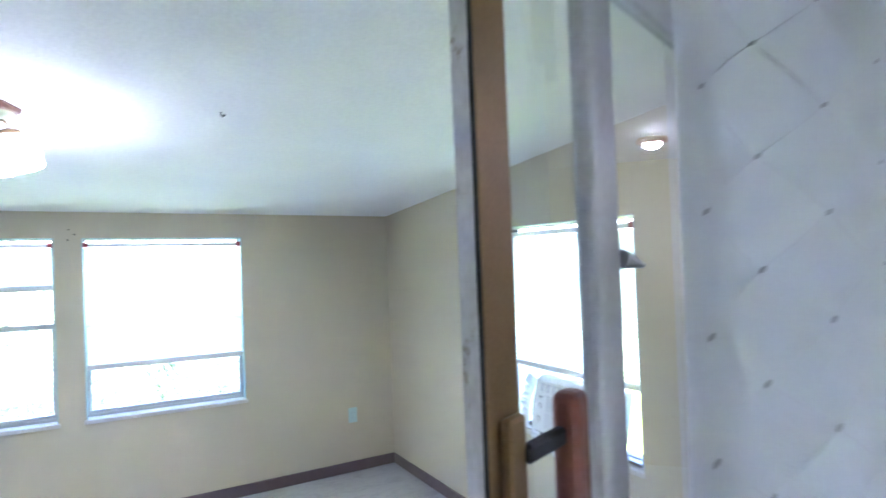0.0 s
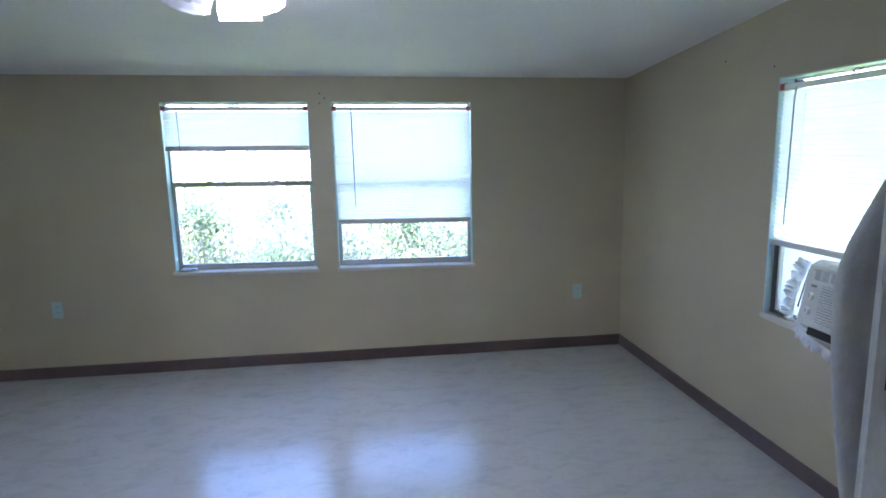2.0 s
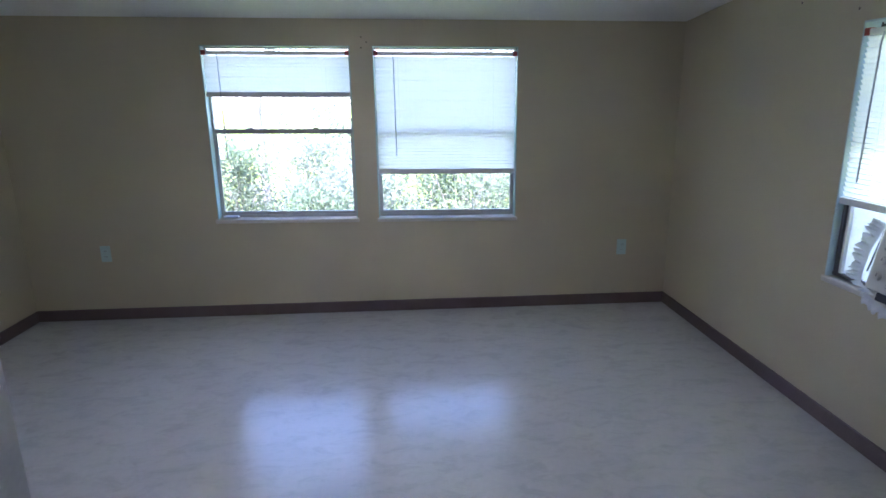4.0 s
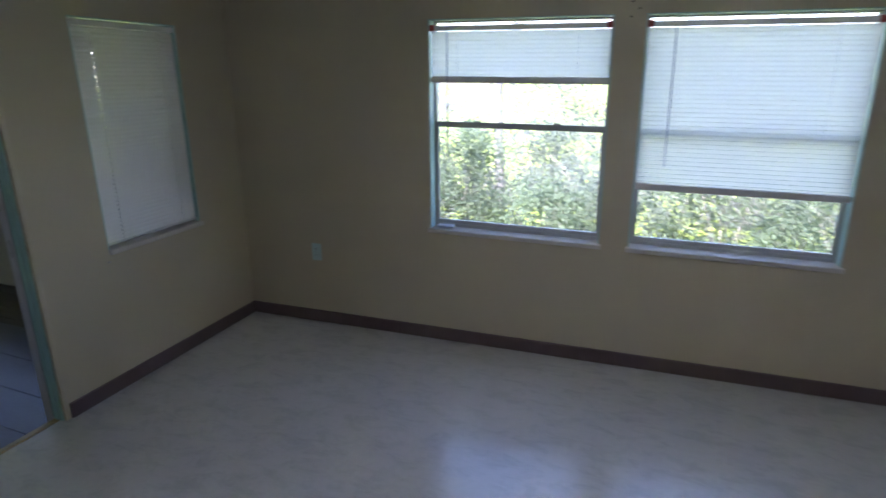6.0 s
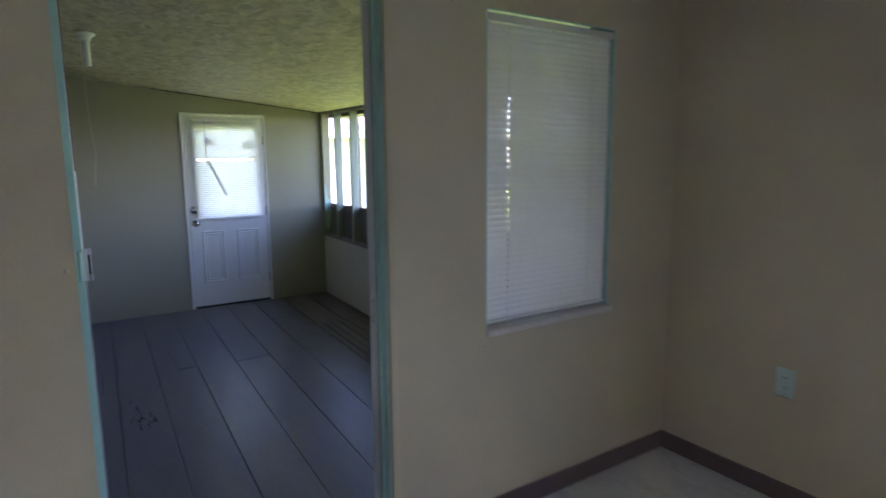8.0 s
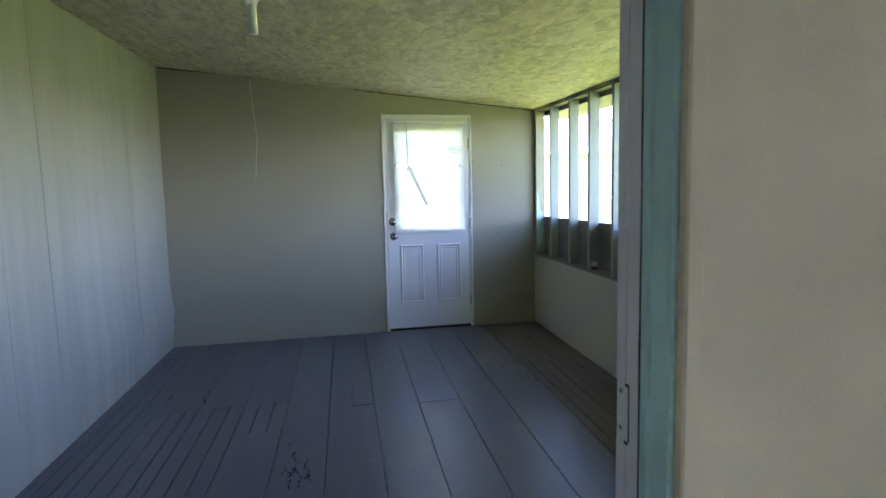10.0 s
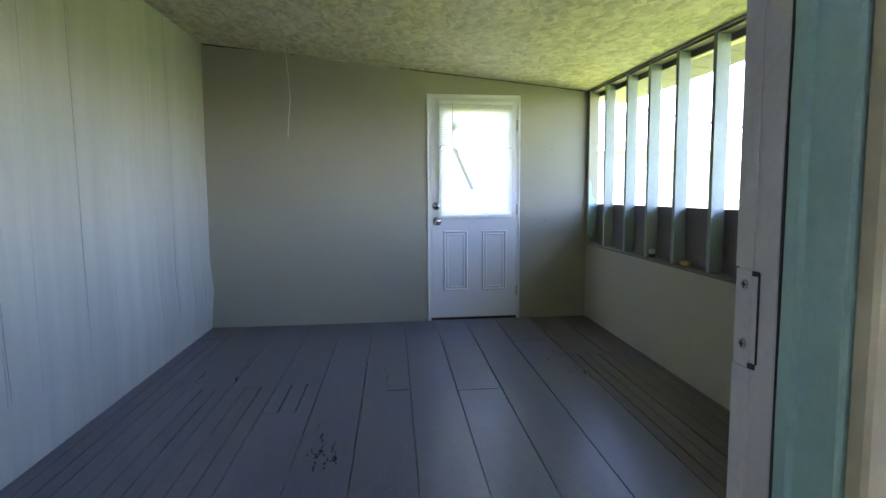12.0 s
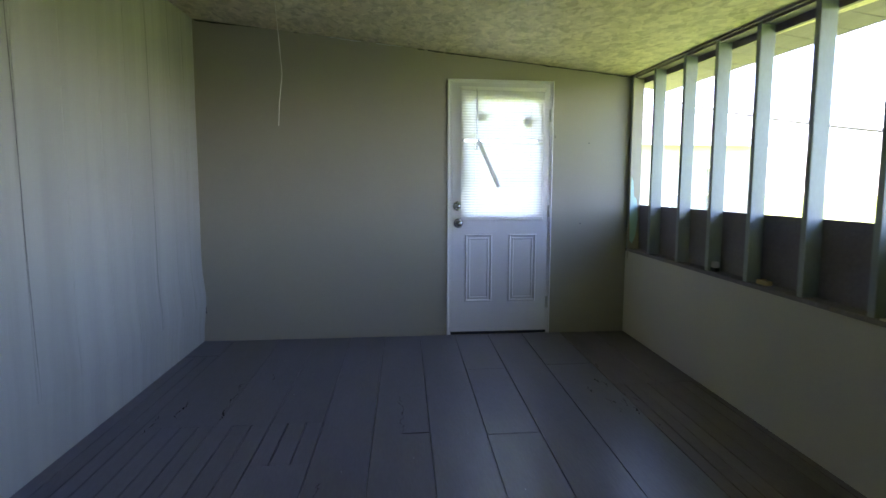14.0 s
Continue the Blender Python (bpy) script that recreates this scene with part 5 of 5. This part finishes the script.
wall_crack([(1.345, 1.60, 0.012, 0.008), (1.60, 1.82, 0.007, 0.002), (2.09, 2.12, 0.010, 0.006), (3.05, 3.10, 0.009, 0.007), (3.13, 3.26, 0.008, 0.010), (3.27, 3.80, 0.011, 0.007), (3.80, 4.80, 0.007, 0.008)], M_DARK, "ceiling_crack", "dark open crack between wall and porch ceiling")
wall_crack([(2.36, 2.60, 0.006, 0.007), (2.72, 2.93, 0.006, 0.005)], M_SPLASH, "ceiling_gap", "pale sliver along the ceiling edge")
for y in (3.275, 4.205):
    # taped joint of two wall sheets, a shallow ridge under the paint
    structure("wall_seam", box(PW_X, PW_X + 0.0016, y - 0.010, y + 0.010, 1.874, porch_top(PW_X, y) - 0.012, 0.0007), M_PORCHWALL, "shallow painted joint in the end wall", "wall seam")
trim = bmesh.new()
vs = []
for x in (PW_X, PE_X):
    for dy, dz in ((-0.012, -0.012), (0.0, -0.012), (0.0, 0.0), (-0.012, 0.0)):
        vs.append(trim.verts.new((x, porch_n(x) + dy, porch_top(x, porch_n(x)) + dz)))
for q in ((0, 1, 2, 3), (7, 6, 5, 4), (0, 4, 5, 1), (1, 5, 6, 2), (2, 6, 7, 3), (3, 7, 4, 0)):
    trim.faces.new([vs[k] for k in q])
tagged(part("trim", trim, M_BOARD), "thin dark trim between ceiling and studs", "trim", kind="structure")


hol = bmesh.new()
hv = [hol.verts.new((PW_X + 0.0015, 1.338 + y, 0.012 + z)) for y, z in ((0, -0.028), (0.014, -0.022), (0.011, 0.004), (0.017, 0.02), (0.004, 0.026), (-0.002, 0.006))]
hol.faces.new(hv)
tagged(part("wall_hole", hol, M_DARK), "small dark hole in the corner of the porch wall", "hole", kind="structure")
for y, z in ((4.489, 1.373), (4.195, 1.42), (4.43, 0.70)):
    tagged(part("nail_hole", rod((PW_X - 0.001, y, z), (PW_X + 0.0012, y, z), 0.005, seg=8), M_DARK), "tiny dark nail hole in the porch wall", "nail hole", kind="structure")


# ---- outdoors ----
def grass_material():
    m = mat("sunlit_grass", (0.180, 0.240, 0.024), 0.9, vary=0.3, scale=0.8, fine=30, bump=0.3, bump_dist=0.03, dark=(0.15, 0.14, 0.03), spot=-0.02)
    return m


G_Z = -0.85
structure("ground", slab((-140, 140), (-140, 180), lambda x, y: G_Z, 0.3), grass_material(), "green lawn round the house", "ground")
for x0, x1, y0, y1 in ((-8.0, -2.9, 1.2, 4.95), (-2.9, 1.9, 0.5, 4.6), (-2.9, 4.4, -3.4, 0.5)):
    structure("foundation", box(x0 + 0.02, x1 - 0.02, y0 + 0.02, y1 - 0.02, G_Z, -0.31), M_CONCRETE, "grey block foundation under the house", "foundation")
soff = thing("soffit", (-3.0, 5.2, 1.9), "weathered wooden soffit boards under the roof edge", "soffit", kind="structure")
for k in range(23):
    x0 = -8.45 + k * 0.243
    part("soffit_board", slab((x0, x0 + 0.236), (4.97, 5.46), lambda x, y: 2.546 - 0.1202 * (y - 0.3) - 0.003, 0.016), M_SOFFIT, soff)
part("fascia", box(-8.5, -2.86, 5.465, 5.485, 1.922, 2.06, 0.003), M_SOFFIT, soff)

M_LEAF = [mat("leaf_green", c, 0.75, vary=0.3, scale=2, fine=20, bump=0.0, trans=0.65, spec=0.2) for c in ((0.170, 0.222, 0.142), (0.146, 0.188, 0.132), (0.192, 0.228, 0.178), (0.29, 0.285, 0.31))]
M_BARK = mat("grey_bark", (0.22, 0.20, 0.18), 0.9, vary=0.25, scale=5, fine=40, bump=0.3, stretch=(3, 3, 0.6))


def tree(at, height, spread, leaves, seed, leaf=0.07, low=0.15, shade=0, name="tree", label="", trunk=0.07, open_=0.0):
    """Tapered trunk, forked limbs and a ragged crown of many small leaves."""
    r = np.random.RandomState(seed)
    t = thing(name, at, label, "tree" if name == "tree" else "bush", "trees behind the house" if name == "tree" else "bushes behind the house")
    base, tips = Vector(at), []
    bm = bmesh.new()
    n = 5 if name == "tree" else 7
    top = base + Vector((r.uniform(-0.2, 0.2), r.uniform(-0.2, 0.2), height * 0.55))
    if name == "tree":
        rod(base - Vector((0, 0, 0.1)), top, trunk, trunk * 0.6, 8, bm)
    for k in range(n):
        a = 2 * math.pi * (k + r.uniform(-0.3, 0.3)) / n
        start = base.lerp(top, r.uniform(0.5, 1.0)) if name == "tree" else base
        end = base + Vector((spread * 0.6 * math.cos(a), spread * 0.6 * math.sin(a), height * r.uniform(0.6, 0.95)))
        rod(start, end, trunk * 0.45, trunk * 0.15, 6, bm)
        tips.append(end)
        for _ in range(3):
            s = start.lerp(end, r.uniform(0.4, 0.9))
            e = s + Vector((r.uniform(-1, 1) * spread * 0.5, r.uniform(-1, 1) * spread * 0.5, r.uniform(0.0, 0.3) * height))
            rod(s, e, trunk * 0.18, trunk * 0.06, 5, bm)
            tips.append(e)
    part("trunk", bm, M_BARK, t)
    tips.append(top)
    tip = np.array([tuple(v) for v in tips])
    clumps = tip[r.randint(0, len(tip), 70)] + r.normal(0, 1, (70, 3)) * np.array([spread * 0.32, spread * 0.32, height * 0.14])
    if name == "bush":
        q = r.uniform(0, 2 * math.pi, 70)
        h = r.uniform(0.02, 1.0, 70) ** 1.15
        w = spread * np.sqrt(r.uniform(0, 1, 70)) * np.sqrt(np.maximum(0.05, 1.05 - h ** 2))
        clumps = np.stack([base.x + w * np.cos(q), base.y + w * np.sin(q), base.z + h * height], 1)
    clumps[:, 2] = np.maximum(clumps[:, 2], base.z + low * height)
    c = clumps[r.randint(0, 70, leaves)] + r.normal(0, 1, (leaves, 3)) * np.array([0.16, 0.16, 0.12]) * (0.5 + 0.35 * spread)
    c[:, 2] = np.maximum(c[:, 2], base.z + 0.04)
    d1 = r.normal(0, 1, (leaves, 3)); d1 /= np.linalg.norm(d1, axis=1)[:, None]
    d2 = r.normal(0, 1, (leaves, 3)); d2 -= d1 * (d1 * d2).sum(1)[:, None]; d2 /= np.linalg.norm(d2, axis=1)[:, None]
    ln = leaf * r.uniform(0.6, 1.3, (leaves, 1))
    v = np.stack([c - d1 * ln, c + d2 * ln * 0.42, c + d1 * ln, c - d2 * ln * 0.42], 1).reshape(-1, 3) - np.array(at)
    me = bpy.data.meshes.new("crown")
    me.from_pydata(v.tolist(), [], np.arange(leaves * 4).reshape(-1, 4).tolist())
    me.materials.append(M_LEAF[shade])
    ob = new("crown", me)
    ob.parent = t
    return t


rb = random.Random(11)
for k in range(18):
    # a low green row along the lawn, with dips in it
    x, y = -4.3 + k * 0.62 + rb.uniform(-0.3, 0.3), 8.5 + rb.uniform(-0.6, 1.2)
    h = rb.uniform(1.0, 1.3) if k % 4 == 1 else rb.uniform(1.45, 1.85)
    tree((x, y, G_Z), h, rb.uniform(0.7, 1.0), 4400, 20 + k, 0.036, 0.0, (0, 2, 1, 0, 2)[k % 5], "bush", "leafy green bush in bright sun on the lawn", 0.022)
for k in range(10):
    # pale dry brush behind it
    x, y = -5.0 + k * 1.15 + rb.uniform(-0.4, 0.4), 11.2 + rb.uniform(-0.6, 1.8)
    tree((x, y, G_Z), rb.uniform(2.1, 3.0), rb.uniform(1.1, 1.5), 4200, 90 + k, 0.036, 0.0, 3 if k % 3 else 2, "bush", "pale grey dry bush in bright sun behind the green ones", 0.03)
for k, (x, y, h, s) in enumerate(((-2.95, 12.0, 5.2, 1.3), (2.2, 13.5, 5.0, 1.8), (5.0, 14.0, 5.5, 1.8))):
    tree((x, y, G_Z), h, s, 3200, 60 + k, 0.038, 0.30, 3 if k == 0 else 2, "tree", "thin grey-barked tree with sparse pale leaves", 0.10)

# neighbour's house beyond the porch
M_SIDING = mat("cream_siding", (0.46, 0.44, 0.40), 0.7, vary=0.05, scale=2, fine=30)
house = thing("neighbour_house", (-22.0, 10.7, G_Z), "cream single-storey house with a dark hipped roof across the lawn", "house")
HX0, HX1, HY0, HY1, HZ = -28.0, -17.2, 9.3, 12.2, 2.25
part("wall", wall("y", HY0, HY0 + 0.15, HX0, HX1, G_Z, HZ, ((-19.9, -18.9, 0.2, 1.5), (-23.1, -21.9, 0.2, 1.5), (-26.5, -25.5, G_Z, 1.3))), M_SIDING, house)
part("wall", wall("x", HX1 - 0.15, HX1, HY0 + 0.15, HY1, G_Z, HZ, ((10.2, 11.2, 0.2, 1.5),)), M_SIDING, house)
part("wall", box(HX0, HX1, HY1, HY1 + 0.15, G_Z, HZ), M_SIDING, house)
part("wall", box(HX0, HX0 + 0.15, HY0 + 0.15, HY1, G_Z, HZ), M_SIDING, house)
rf = bmesh.new()
o_ = 0.5
e = [rf.verts.new(p) for p in ((HX0 - o_, HY0 - o_, HZ - 0.05), (HX1 + o_, HY0 - o_, HZ - 0.05), (HX1 + o_, HY1 + o_, HZ - 0.05), (HX0 - o_, HY1 + o_, HZ - 0.05))]
rg = [rf.verts.new(p) for p in ((HX0 + 1.6, (HY0 + HY1) / 2, HZ + 1.1), (HX1 - 1.6, (HY0 + HY1) / 2, HZ + 1.1))]
for q in ((e[0], e[1], rg[1], rg[0]), (e[1], e[2], rg[1]), (e[2], e[3], rg[0], rg[1]), (e[3], e[0], rg[0]), (e[3], e[2], e[1], e[0])):
    rf.faces.new(q)
part("roof", rf, mat("purple_grey_shingles", (0.22, 0.19, 0.23), 0.9, vary=0.2, scale=3, fine=25, bump=0.2), house)
part("fascia", box(HX0 - o_, HX1 + o_, HY0 - o_ - 0.03, HY0 - o_, HZ - 0.2, HZ - 0.02), M_WHITE, house)
part("fascia", box(HX1 + o_, HX1 + o_ + 0.03, HY0 - o_, HY1 + o_, HZ - 0.2, HZ - 0.02), M_WHITE, house)
M_PANE = mat("dark_window_pane", (0.30, 0.32, 0.33), 0.15, bump=0.0)
for a, b in ((-19.9, -18.9), (-23.1, -21.9)):
    w = part("window", box(a - 0.06, b + 0.06, HY0 - 0.03, HY0 + 0.02, 1.5, 1.58), M_WHITE, house)
    for p, q, r, s in ((a - 0.06, a, 0.14, 1.5), (b, b + 0.06, 0.14, 1.5), (a, b, 0.14, 0.2), (a, b, 0.83, 0.88)):
        part("frame", box(p, q, HY0 - 0.03, HY0 + 0.02, r, s), M_WHITE, w)
    part("pane", box(a, b, HY0 + 0.03, HY0 + 0.04, 0.2, 1.5), M_PANE, w)
for a, b in ((10.2, 11.2),):
    w = part("window", box(HX1 - 0.02, HX1 + 0.03, a - 0.06, b + 0.06, 1.5, 1.58), M_WHITE, house)
    for p, q, r, s in ((a - 0.06, a, 0.14, 1.5), (b, b + 0.06, 0.14, 1.5), (a, b, 0.14, 0.2), (a, b, 0.83, 0.88)):
        part("frame", box(HX1 - 0.02, HX1 + 0.03, p, q, r, s), M_WHITE, w)
    part("pane", box(HX1 - 0.06, HX1 - 0.05, a, b, 0.2, 1.5), M_PANE, w)
part("door", box(-26.5, -25.5, HY0 + 0.03, HY0 + 0.08, G_Z, 1.3), M_WHITE, house)
cab = tube([(-15.6 + 7.6 * k / 16, 9.0, 2.98 - 1.55 * k / 16 - 0.10 * math.sin(math.pi * k / 16)) for k in range(17)], 0.032, 6)
rod((-8.0, 9.0, G_Z), (-8.0, 9.0, 1.50), 0.05, 0.05, 10, cab)
rod((-15.6, 9.0, G_Z), (-15.6, 9.0, 3.02), 0.03, 0.03, 10, cab)
tagged(part("overhead_cable", cab, M_DARK), "dark cable slung from a thin mast to a low post", "cable")
